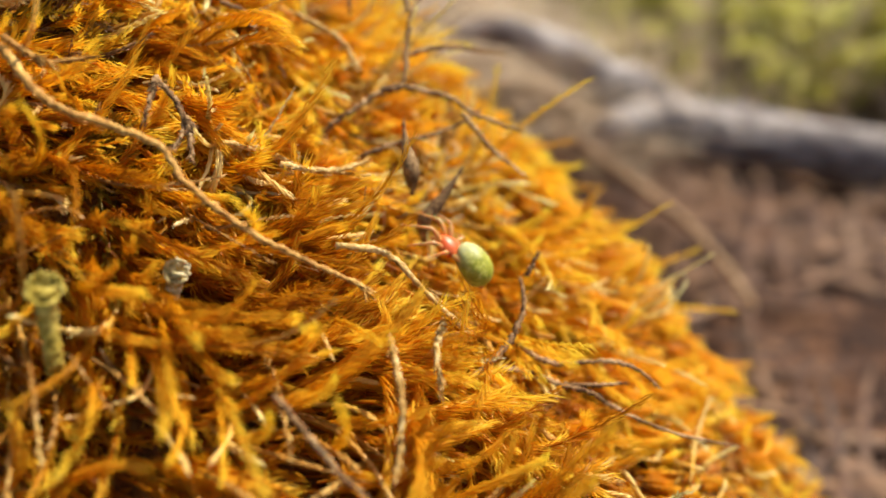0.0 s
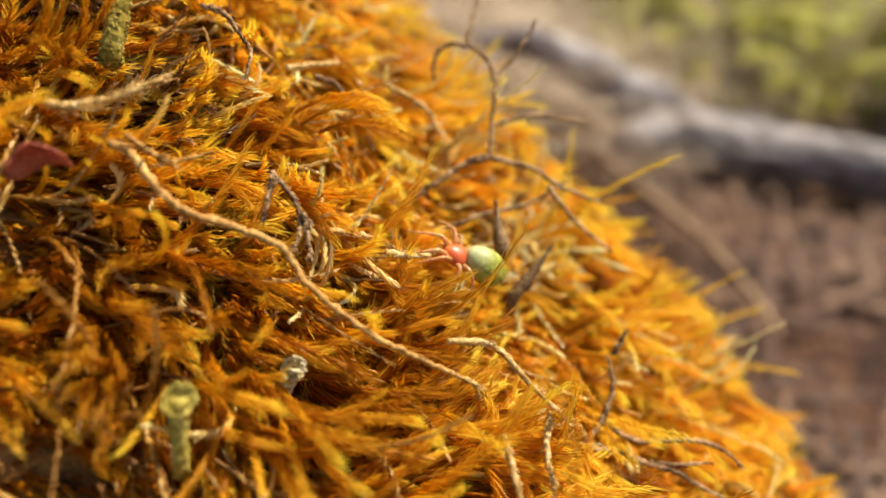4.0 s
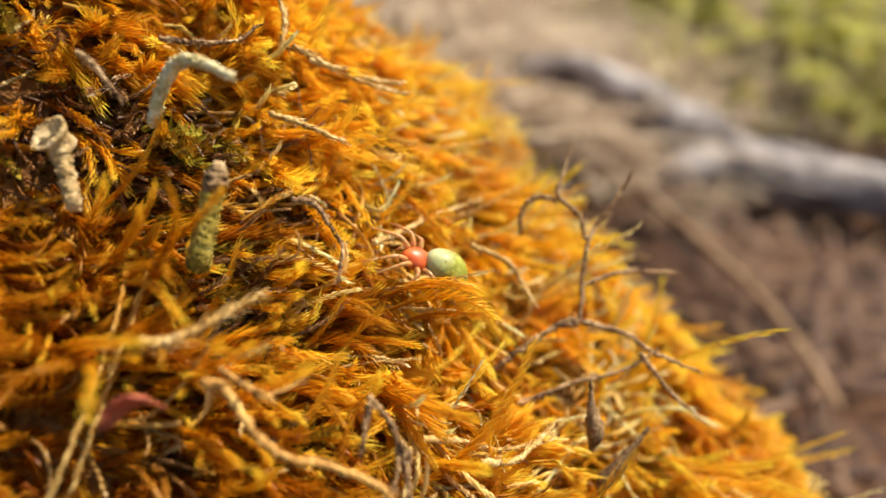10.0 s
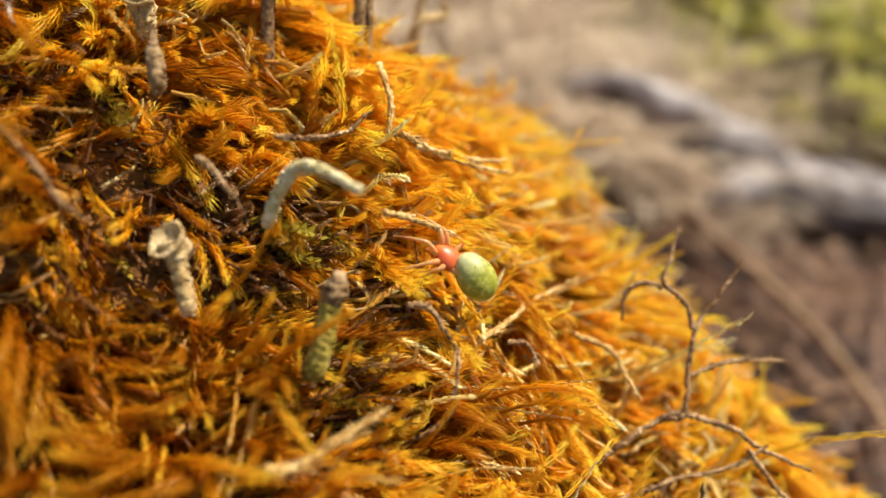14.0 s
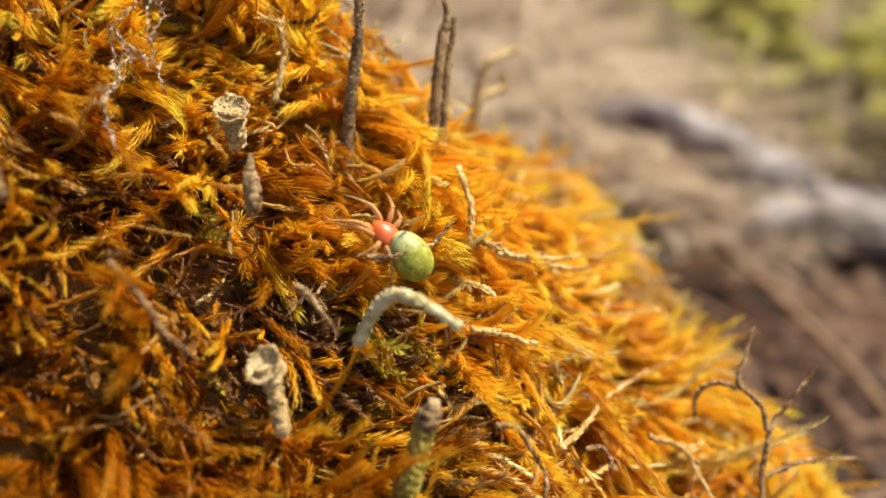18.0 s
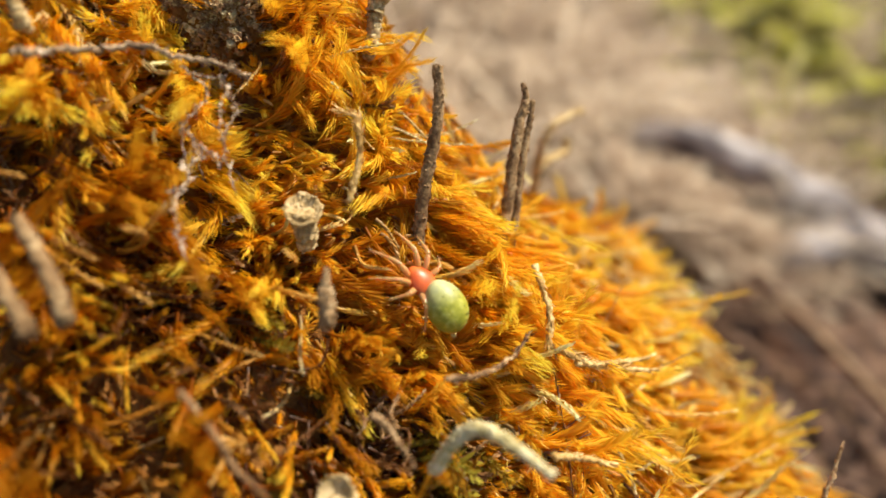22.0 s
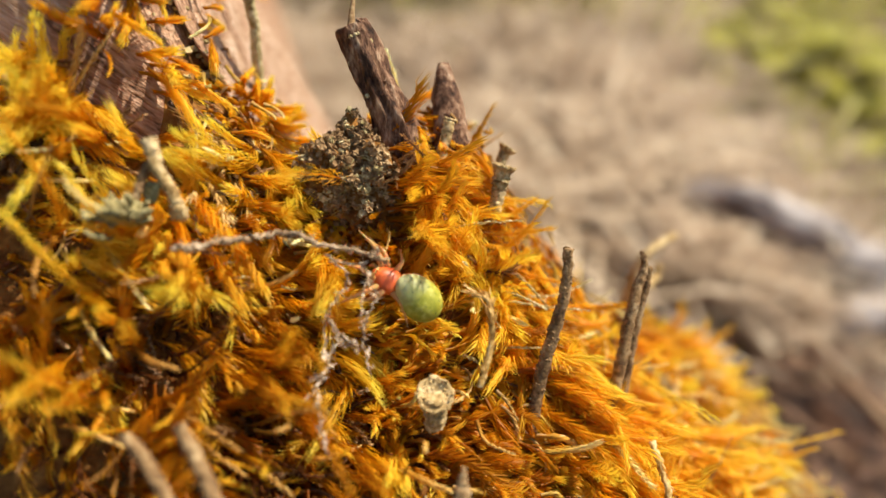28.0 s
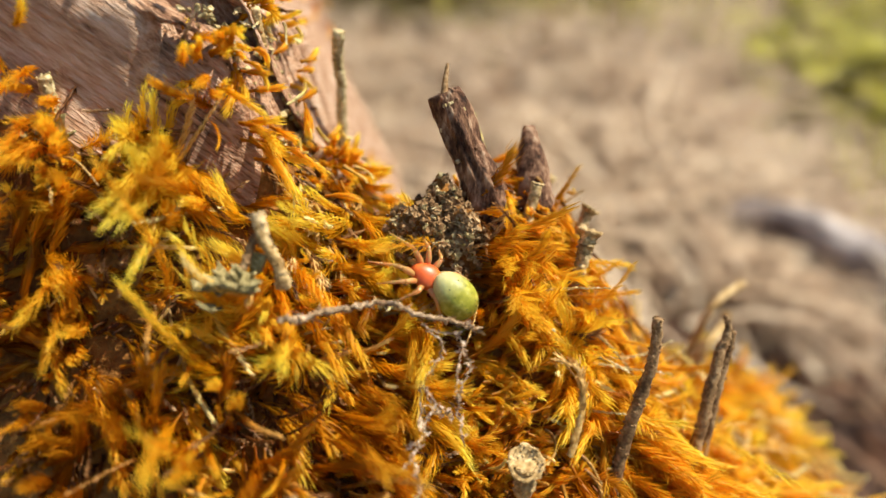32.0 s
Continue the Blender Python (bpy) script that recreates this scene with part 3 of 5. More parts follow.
for k, i in enumerate(pick):
    side = unit(np.cross(nor[i], way[i]))
    up = np.cross(way[i], side)
    m = Matrix((way[i], side, up)).transposed().to_4x4()
    m.translation = base[i]
    ob = new("plume", PLUMES[k % len(PLUMES)])
    ob.parent = moss
    ob.matrix_basis = m @ Matrix.Diagonal((*([length[i] / (9.5 * MM)] * 3), 1))


# ---- helpers for things ----
def part(name, me, mat, parent=None, label=""):
    if isinstance(me, bmesh.types.BMesh):
        data = bpy.data.meshes.new(name)
        me.to_mesh(data)
        me.free()
        me = data
    ob = new(name, me)
    if mat and not me.materials:
        me.materials.append(mat)
    if parent:
        ob.parent = parent
    if label:
        ob["label"] = label
    return ob


def tube(points, radii, sides=8, knobs=0.0, seed=0, cap=True):
    """A tube along points, with a radius for each; knobs: unevenness."""
    r = np.random.default_rng(seed)
    p = np.asarray(points, float)
    n = len(p)
    rad = np.interp(np.arange(n), np.linspace(0, n - 1, len(radii)), radii)
    t = unit(np.gradient(p, axis=0))
    ref = unit(np.cross(t, np.array([0.31, 0.95, 0.1])))
    ref2 = np.cross(t, ref)
    q = np.arange(sides) * 2 * np.pi / sides
    wob = 1 + knobs * r.normal(0, 1, (n, sides))
    v = p[:, None] + (rad[:, None] * wob)[..., None] * (np.cos(q)[None, :, None] * ref[:, None] + np.sin(q)[None, :, None] * ref2[:, None])
    v = v.reshape(-1, 3).tolist()
    faces = []
    for a in range(n - 1):
        for b in range(sides):
            c = (b + 1) % sides
            faces.append((a * sides + b, a * sides + c, (a + 1) * sides + c, (a + 1) * sides + b))
    if cap:
        v += [p[0].tolist(), p[-1].tolist()]
        for b in range(sides):
            c = (b + 1) % sides
            faces += [(len(v) - 2, c, b), (len(v) - 1, (n - 1) * sides + b, (n - 1) * sides + c)]
    return v, faces


def mesh_of(name, *pieces, smooth=True):
    v, f = [], []
    for pv, pf in pieces:
        o = len(v)
        v += pv
        f += [tuple(i + o for i in face) for face in pf]
    me = bpy.data.meshes.new(name)
    me.from_pydata(v, [], f)
    if smooth:
        me.shade_smooth()
    return me


def curve(points, n=16, wob=0.0, seed=0):
    """A smooth line through points (Catmull-Rom), a little uneven."""
    p = np.asarray(points, float)
    p = np.r_[[2 * p[0] - p[1]], p, [2 * p[-1] - p[-2]]]
    out = []
    per = max(2, n // (len(p) - 3))
    for k in range(1, len(p) - 2):
        for s in np.linspace(0, 1, per, endpoint=k == len(p) - 3):
            a, b, c, d = p[k - 1:k + 3]
            out.append(0.5 * (2 * b + (c - a) * s + (2 * a - 5 * b + 4 * c - d) * s * s + (3 * b - a - 3 * c + d) * s ** 3))
    out = np.array(out)
    return out + np.random.default_rng(seed).normal(0, 1, out.shape) * wob


def ball(radius, centre=(0, 0, 0), segs=24, rings_=16):
    v, f = [], []
    rx, ry, rz = radius
    for a in range(rings_ + 1):
        th = math.pi * a / rings_
        for b in range(segs):
            ph = 2 * math.pi * b / segs
            v.append((centre[0] + rx * math.sin(th) * math.cos(ph), centre[1] + ry * math.cos(th), centre[2] + rz * math.sin(th) * math.sin(ph)))
    for a in range(rings_):
        for b in range(segs):
            c = (b + 1) % segs
            f.append((a * segs + b, (a + 1) * segs + b, (a + 1) * segs + c, a * segs + c))
    return v, f


def mm_line(points):
    return np.asarray(points, float) * MM


# ---- the grey root behind ----
grey_root = tagged(new("fallen_branch"), "weathered grey fallen branch lying on the forest floor", "branch")


def gnarled(points, radii, seed, sides=22, rows=90, lumps=0.24, furrows=0.14):
    """An old bare branch: lumpy, furrowed along its length."""
    p = curve(points, rows)
    n = len(p)
    v, f = tube(p, radii, sides, 0.02, seed)
    v = np.array(v)
    for a in range(n):
        for b in range(sides):
            k = a * sides + b
            off = v[k] - p[a]
            lump = noise.noise(Vector((a * 0.13, math.cos(b * 0.29) * 0.9, math.sin(b * 0.29) * 0.9 + seed)))
            furrow = noise.noise(Vector((a * 0.05, b * 1.1, seed + 9.0)))
            v[k] = p[a] + off * (1.08 + lumps * lump + furrows * furrow)
    return v.tolist(), f


pts = mm_line([(4, 217, 34.5), (10, 217, 35.5), (22, 217, 34.5), (41, 217, 27.5), (52, 217, 21), (66, 217, 12.5), (86, 217, 2), (106, 217, -1), (140, 214, -5.5), (220, 198, -14)])
part("stem", mesh_of("stem", gnarled(pts, [q * MM for q in (2.2, 3.6, 5.0, 5.8, 7.4, 9.2, 10.0, 9.4, 9.0, 10.0)], 2)), WOOD_GREY, grey_root)
pts = mm_line([(74, 213, 9), (58, 200, 8.6), (42, 199, 4.9), (30, 199, -1.0), (18, 197, -6)])
part("side_branch", mesh_of("side_branch", gnarled(pts, [0.0062, 0.0055, 0.0046, 0.004, 0.0035], 3, 16, 48)), WOOD_GREY, grey_root)

# Places on the mound, in millimetres.
LONG_STEM = [(-28.2, 39.2, 75.3), (-27.2, 39.3, 74.9), (-25.2, 38.1, 73.3), (-23.5, 37.1, 71.9), (-20.7, 37.4, 70.9), (-18.1, 36.9, 69.4), (-16.2, 35.6, 67.7), (-13.8, 34.7, 66.1), (-11.4, 34.1, 64.6), (-8.6, 33.9, 63.0), (-5.8, 33.8, 61.4), (-4.9, 33.6, 60.8)]
SIDE_STEM = [(-27.4, 40.5, 75.5), (-26.0, 39.8, 74.5), (-24.7, 39.8, 74.0), (-23.4, 40.9, 74.1)]
FORK_TRUNK = [(-10.6, 51.8, 64.5), (-9.4, 52.7, 65.4), (-7.0, 53.5, 66.4), (-4.7, 54.7, 67.7), (-2.3, 54.7, 67.5), (0.7, 54.4, 66.6), (2.7, 53.9, 65.6), (6.9, 53.2, 64.2)]
FORK_LOW = [(-10.2, 49.7, 62.3), (-6.9, 50.4, 62.8), (-4.1, 51.4, 63.7), (0.2, 52.5, 64.7), (3.3, 53.7, 65.9)]
FORK_UP = [(-4.9, 54.7, 67.7), (-3.5, 55.1, 68.0), (-3.1, 57.2, 70.7), (-2.9, 59.2, 73.4), (-1.1, 60.8, 75.4), (0.6, 62.5, 77.5)]
FORK_TIP = [(-2.9, 59.3, 73.4), (-3.7, 60.5, 74.9), (-5.4, 61.1, 75.9), (-5.3, 62.4, 77.7), (-4.7, 63.7, 79.5)]
FORK_HOOK = [(-5.4, 61.3, 75.8), (-7.1, 61.6, 75.9), (-8.3, 60.9, 74.5), (-8.7, 60.0, 72.8)]
FORK_SIDE = [(-3.1, 56.9, 70.2), (0.3, 58.5, 70.3), (3.6, 59.7, 69.6), (6.0, 60.7, 68.9)]
FORK_DROOP = [(1.9, 53.6, 65.8), (3.1, 52.6, 64.2), (4.6, 51.5, 62.7), (7.4, 50.5, 61.1)]
LOW_TRUNK = [(0.9, 33.5, 51.1), (2.3, 35.0, 51.5), (4.2, 36.7, 52.4), (5.7, 38.6, 53.5), (6.6, 40.5, 54.7), (6.1, 42.3, 55.5)]
LOW_A = [(6.1, 39.2, 51.6), (7.9, 38.5, 50.7), (9.7, 38.1, 50.2), (13.4, 38.2, 50.4), (15.7, 37.8, 50.0), (17.1, 37.2, 49.0)]
LOW_B = [(4.6, 37.0, 51.1), (7.2, 36.9, 50.2), (9.1, 36.8, 49.4), (12.0, 36.7, 48.5), (14.0, 36.1, 46.9), (18.4, 35.4, 45.3), (23.7, 35.0, 44.1)]
LOW_C = [(9.6, 36.9, 49.2), (11.9, 36.7, 49.0), (14.2, 36.8, 49.2)]
LOW_D = [(6.8, 42.5, 55.9), (7.5, 43.1, 56.9), (7.9, 43.5, 57.5)]
BUD_A = [(-2.6, 47.1, 63.0), (-2.8, 47.6, 64.0), (-3.1, 48.2, 65.3), (-3.2, 49.0, 66.8)]
BUD_B = [(-1.6, 45.5, 59.3), (-0.4, 46.3, 60.5), (0.7, 47.1, 61.9), (1.6, 47.8, 63.0)]
CUP_NEAR = [(-23.2, 28.3, 59.5), (-23.0, 28.8, 61.9), (-22.7, 29.2, 64.1)]
CUP_A = [(-18.4, 33.7, 59.2), (-17.8, 33.8, 60.7), (-17.3, 33.9, 62.1)]
POD_A = [(-30.8, 46.4, 77.6), (-30.4, 46.9, 78.7), (-29.9, 47.9, 80.6), (-29.5, 48.9, 82.4), (-29.2, 49.1, 83.1), (-29.0, 49.5, 84.1)]
HOOK = [(-34.9, 52.7, 84.2), (-34.1, 52.9, 85.7), (-33.2, 53.3, 87.7), (-32.1, 53.3, 89.0), (-30.9, 52.7, 89.5), (-29.5, 51.9, 89.5), (-27.6, 50.7, 89.2)]
CUP_B = [(-38.2, 48.0, 80.7), (-38.5, 48.5, 81.7), (-38.9, 49.2, 83.1), (-39.2, 49.8, 84.2), (-39.6, 50.2, 85.2)]
POD_B = [(-41.5, 56.3, 91.5), (-41.6, 57.0, 92.7), (-41.8, 57.7, 94.0), (-41.9, 58.5, 95.4)]
CUP_C = [(-44.1, 61.8, 93.5), (-44.4, 62.4, 94.7), (-44.6, 62.6, 95.6), (-44.7, 62.9, 96.4)]
STICK_A = [(-38.0, 66.8, 89.5), (-37.8, 68.0, 93.6), (-37.4, 69.3, 97.2), (-37.0, 70.4, 100.4), (-37.2, 71.5, 103.6)]
STICK_B = [(-31.8, 70.6, 88.0), (-31.6, 72.4, 92.6), (-31.5, 73.8, 95.6), (-31.3, 75.3, 98.3), (-31.0, 76.3, 100.0), (-31.4, 76.8, 100.9)]
STICK_C = [(-31.0, 71.4, 88.0), (-30.9, 72.9, 92.4), (-30.8, 74.3, 95.4), (-30.5, 75.9, 98.4), (-30.5, 76.6, 99.7)]
NEAR_A = [(-55.7, 50.8, 95.6), (-56.5, 51.4, 96.5), (-58.4, 52.8, 98.3), (-60.0, 53.5, 99.5)]
NEAR_B = [(-54.0, 51.7, 96.0), (-54.6, 52.4, 96.9), (-56.0, 53.6, 98.4), (-57.4, 54.6, 99.8)]
CURL_W = [(-29.6, 86.6, 82.0), (-29.0, 87.3, 86.8), (-28.2, 88.2, 88.6), (-26.9, 90.8, 88.1), (-25.9, 92.8, 88.0), (-26.1, 93.0, 89.2)]
TAN_STALK = [(-29.2, 90.4, 82.5), (-28.7, 90.9, 88.6), (-27.8, 91.8, 91.0), (-26.3, 93.7, 91.3), (-24.7, 95.6, 91.4)]
KNOB_A = [(-47.6, 76.2, 105.5), (-47.3, 76.6, 106.6), (-47.2, 77.2, 107.9), (-47.0, 77.8, 109.3)]
KNOB_B = [(-51.9, 75.6, 106.9), (-51.6, 75.9, 107.9), (-51.4, 76.4, 109.3)]
KNOB_C = [(-43.0, 75.8, 103.0), (-42.8, 76.3, 104.2), (-42.7, 76.7, 105.5), (-42.6, 76.9, 106.3)]
KNOB_D = [(-43.2, 79.6, 104.9), (-43.0, 80.2, 105.7), (-42.8, 80.6, 106.2)]
LEFT_POD = [(-61.5, 64.6, 107.2), (-62.1, 65.0, 108.3), (-63.0, 65.4, 109.7), (-63.5, 66.0, 111.0)]
LEFT_POD2 = [(-64.1, 64.0, 107.6), (-63.8, 64.8, 108.7), (-63.6, 65.5, 109.6)]
ROSETTE = [(-64.0, 63.4, 106.9)]
KNOB_BASE = [(-54.3, 73.5, 105.0)]
CHIP = [(-50.7, 77.0, 108.3), (-51.9, 77.5, 110.8), (-53.2, 77.9, 113.3), (-54.5, 78.1, 115.5)]
CHIP_STEM = [(-54.4, 78.0, 115.3), (-54.5, 78.7, 116.3), (-54.5, 79.3, 117.3)]
CONE = [(-47.3, 80.0, 107.4), (-47.5, 80.7, 108.7), (-48.0, 81.6, 110.4), (-48.5, 82.4, 112.0)]
STRING = [(-60.8, 62.0, 106.2), (-59.0, 63.2, 106.2), (-57.4, 64.3, 105.7), (-54.7, 65.9, 105.3), (-52.7, 66.5, 104.9), (-50.6, 67.1, 104.7), (-48.5, 67.7, 104.3)]
ROOT_A = [(-52.3, 66.3, 104.6), (-51.2, 65.1, 102.9), (-51.7, 63.6, 101.3), (-52.1, 61.5, 99.2), (-51.8, 60.0, 98.3)]
ROOT_C = [(-51.9, 66.1, 104.2), (-50.3, 65.9, 103.5), (-49.6, 64.7, 102.2), (-50.1, 62.9, 100.3)]
WEB_A = [(-51.8, 59.7, 98.1), (-51.5, 61.1, 98.6), (-51.2, 61.9, 99.2), (-51.8, 62.8, 100.3), (-51.7, 63.3, 101.0)]
WEB_B = [(-51.6, 63.2, 100.9), (-50.6, 63.1, 100.5), (-49.4, 62.9, 100.1)]
WEB_C = [(-49.2, 61.5, 98.8), (-49.5, 63.2, 100.3), (-49.4, 64.6, 102.0), (-50.1, 65.8, 103.4)]
WEB_D = [(-50.6, 56.7, 96.9), (-50.9, 58.4, 97.5), (-51.9, 59.9, 98.2)]
RED_LEAF = [(-33.1, 36.5, 74.4), (-32.4, 37.7, 75.1), (-31.4, 38.2, 75.3), (-30.1, 38.1, 74.8)]
STRAW_A = [(-31.6, 40.3, 77.2), (-30.2, 40.9, 77.2), (-28.0, 42.6, 77.5), (-26.1, 44.0, 77.6)]
STRAW_B = [(-24.9, 50.8, 81.0), (-23.9, 51.0, 80.5), (-22.7, 50.5, 79.5), (-21.9, 49.3, 78.4), (-21.5, 47.1, 77.1)]
STRAW_C = [(-19.2, 41.1, 72.5), (-18.9, 40.3, 71.9), (-18.9, 38.8, 70.9)]
STRAW_D = [(-18.9, 41.3, 72.4), (-17.6, 40.5, 71.2), (-16.9, 39.2, 70.1), (-17.1, 37.2, 69.1)]
STRAW_E = [(-25.6, 61.9, 86.5), (-23.6, 63.6, 85.5), (-21.6, 65.2, 84.4), (-19.3, 67.1, 82.9)]
STRAW_F = [(-20.1, 53.4, 75.6), (-18.4, 56.0, 75.4), (-15.8, 59.9, 74.6), (-12.3, 63.6, 73.6)]
STRAW_G = [(-18.4, 54.6, 74.9), (-16.5, 55.3, 73.9), (-15.6, 54.5, 73.3)]
STRAW_H = [(-12.6, 57.3, 73.1), (-9.6, 58.5, 71.1), (-8.1, 57.4, 69.8), (-7.4, 55.2, 69.0)]
STRAW_I = [(-15.9, 42.1, 67.5), (-13.2, 43.1, 66.7), (-10.3, 43.7, 65.1), (-5.8, 46.2, 62.9)]
STRAW_J = [(-26.8, 62.0, 87.5), (-24.9, 62.7, 86.3), (-22.1, 64.3, 84.5), (-18.7, 66.5, 82.2)]
STRAW_K = [(-29.1, 67.1, 90.7), (-28.0, 64.6, 89.3), (-27.5, 62.2, 88.0), (-26.0, 62.2, 86.9)]
STRAW_L = [(-27.4, 55.5, 85.1), (-24.6, 56.5, 83.6), (-22.1, 57.5, 82.1)]
STRAW_M = [(-47.9, 50.8, 91.9), (-46.1, 49.9, 90.5), (-44.7, 48.9, 89.1), (-43.2, 48.1, 87.9)]
STRAW_N = [(-38.2, 53.1, 89.7), (-36.9, 52.8, 88.8), (-35.2, 51.8, 87.3)]
STRAW_O = [(-34.1, 56.2, 89.5), (-32.1, 57.8, 89.1), (-30.1, 59.8, 88.9), (-29.3, 61.4, 89.0)]
STRAW_P = [(-41.7, 64.0, 97.0), (-41.5, 65.6, 99.2), (-41.7, 66.9, 100.6), (-42.4, 67.8, 101.3), (-43.3, 68.0, 101.2)]
STRAW_Q = [(-11.6, 41.6, 66.0), (-9.4, 42.8, 65.3), (-7.6, 44.6, 64.7), (-6.1, 46.4, 64.1)]
STRAW_R = [(-17.1, 39.9, 70.5), (-16.4, 38.8, 69.5), (-15.9, 37.3, 68.4)]
STRAW_S = [(-3.4, 31.6, 58.9), (-3.0, 29.6, 57.8), (-2.4, 27.6, 56.4), (-2.8, 25.5, 55.3), (-2.6, 23.9, 54.3)]
STRAW_T = [(-9.6, 26.2, 58.5), (-7.9, 25.1, 57.1), (-5.9, 23.7, 55.4), (-4.6, 22.8, 54.2)]
STRAW_U = [(-0.2, 34.4, 58.1), (-0.3, 31.8, 57.3), (0.2, 29.3, 56.1)]
STRAW_V = [(-7.0, 36.1, 62.9), (-4.1, 37.1, 61.4), (-1.8, 36.3, 59.6), (0.2, 34.9, 57.9), (1.6, 34.0, 56.9)]
STALK = [(39.2, 182.1, 12.5), (51.5, 160.1, 8.7), (60.5, 139.2, 6.8), (63.8, 119.0, 6.1), (62.0, 100.8, 8.6)]


# ---- lichens, twigs and dry stems on the mound ----
LICHEN = mottled("lichen", [(0.3, (0.16, 0.11, 0.012)), (0.5, (0.36, 0.265, 0.04)), (0.7, (0.60, 0.47, 0.12))], 420, 0.85, 0.9, 0.00015)
LICHEN_PALE = mottled("lichen_pale", [(0.3, (0.30, 0.23, 0.08)), (0.5, (0.53, 0.43, 0.19)), (0.7, (0.76, 0.66, 0.40))], 420, 0.85, 0.8, 0.00015)
LICHEN_BROWN = mottled("lichen_brown", [(0.3, (0.11, 0.058, 0.024)), (0.55, (0.28, 0.165, 0.07)), (0.75, (0.47, 0.33, 0.17))], 420, 0.8, 0.8, 0.00015)
LICHEN_GREY = mottled("lichen_grey", [(0.3, (0.22, 0.16, 0.06)), (0.5, (0.42, 0.325, 0.145)), (0.7, (0.72, 0.60, 0.35))], 420, 0.85, 0.8, 0.00015)
LICHEN_LEAF = mottled("leafy_lichen", [(0.3, (0.13, 0.10, 0.035)), (0.5, (0.27, 0.22, 0.09)), (0.7, (0.46, 0.40, 0.2))], 700, 0.85, 0.8, 0.00015)
LICHEN_TAN = mottled("lichen_tan", [(0.3, (0.24, 0.145, 0.05)), (0.5, (0.44, 0.30, 0.125)), (0.7, (0.68, 0.52, 0.28))], 420, 0.8, 0.6, 0.0001)
TWIG = mottled("twig", [(0.3, (0.07, 0.03, 0.012)), (0.5, (0.26, 0.14, 0.055)), (0.7, (0.56, 0.37, 0.18))], 500, 0.65, 0.8, 0.0001)
GREY_STEM = mottled("grey_stem", [(0.3, (0.15, 0.08, 0.04)), (0.5, (0.38, 0.25, 0.13)), (0.7, (0.66, 0.5, 0.33))], 900, 0.75, 0.8, 0.0001)
STRAW = mottled("straw", [(0.3, (0.34, 0.17, 0.04)), (0.5, (0.62, 0.38, 0.11)), (0.72, (0.86, 0.66, 0.31))], 500, 0.55, 0.6, 0.0001, translucent=0.25)
GOLD_STEM = mottled("golden_stem", [(0.3, (0.22, 0.09, 0.018)), (0.5, (0.46, 0.23, 0.05)), (0.72, (0.74, 0.47, 0.14))], 500, 0.6, 0.6, 0.0001)
WHITE_ROOT = mottled("pale_root", [(0.3, (0.22, 0.13, 0.07)), (0.5, (0.5, 0.36, 0.22)), (0.72, (0.8, 0.66, 0.48))], 500, 0.6, 0.6, 0.0001)
RED_LEAF_M = mottled("red_leaf", [(0.3, (0.30, 0.06, 0.03)), (0.6, (0.60, 0.17, 0.09)), (0.8, (0.75, 0.35, 0.2))], 300, 0.5, 0.4, 0.0001, translucent=0.3)


def mm(points):
    return np.asarray(points, float) * MM


def scales(pts, count, length, wide, spread, seed, start=0.0):
    """Small pointed leaves pressed to a stem."""
    r = np.random.default_rng(seed)
    v, f = [], []
    t = unit(np.gradient(pts, axis=0))
    for _ in range(count):
        s = r.uniform(start, 1) * (len(pts) - 1)
        j = min(int(s), len(pts) - 2)
        c = pts[j] + (pts[j + 1] - pts[j]) * (s - j)
        side = unit(np.cross(t[j], r.normal(0, 1, 3)))
        a = r.normal(spread, spread * 0.4)
        d = math.cos(a) * t[j] + math.sin(a) * side
        w = unit(np.cross(d, side)) * wide / 2
        ln = length * r.uniform(0.6, 1.3)
        o = len(v)
        m = c + d * ln * 0.45 + side * ln * 0.06
        v += [c.tolist(), (m + w).tolist(), (m - w).tolist(), (c + d * ln).tolist()]
        f += [(o, o + 1, o + 2), (o + 1, o + 3, o + 2)]
    return v, f


def dry_stem(name, label, category, runs, thick, mat, leafy=0, group="", spread=0.3, leaf=0.7, knobs=0.22, crook=0.035):
    """A dry stem or twig: runs of (points in mm); the first is the main one, the others are its branches."""
    thing = tagged(new(name), label, category, group)
    for k, run in enumerate(runs):
        p = curve(mm(run) + np.random.default_rng(len(run) + k).normal(0, crook * 4, (len(run), 3)) * MM, 10 * len(run), crook * MM, k + len(run))
        r = thick * MM * (1.0 if k == 0 else 0.75)
        seed = int(abs(run[0][0]) * 100) + k
        part("main_stem" if k == 0 else "branchlet", mesh_of("stem", tube(p, [r, r * 0.95, r * 0.8, r * 0.45], 7, knobs, seed)), mat, thing)
        if leafy:
            part("leaf_sheath", mesh_of("leaf_sheath", scales(p, leafy * len(run), leaf * MM, 0.16 * MM, spread, seed), smooth=False), mat, thing)
    return thing


dry_stem("moss_stem", "long golden-brown moss stem trailing over the moss", "stem", [LONG_STEM, SIDE_STEM], 0.27, GOLD_STEM, 26, spread=0.16, leaf=1.0)
dry_stem("forked_twig", "thin forked grey-brown twig standing out of the moss", "twig", [FORK_TRUNK, FORK_LOW, FORK_UP, FORK_TIP, FORK_HOOK, FORK_SIDE, FORK_DROOP], 0.29, TWIG, 9, spread=0.22, leaf=0.6, knobs=0.3)
dry_stem("branched_twig", "branched dry brown twig reaching over the moss edge", "twig", [LOW_TRUNK, LOW_A, LOW_B, LOW_C, LOW_D], 0.29, TWIG, 9, spread=0.22, leaf=0.6, knobs=0.3)
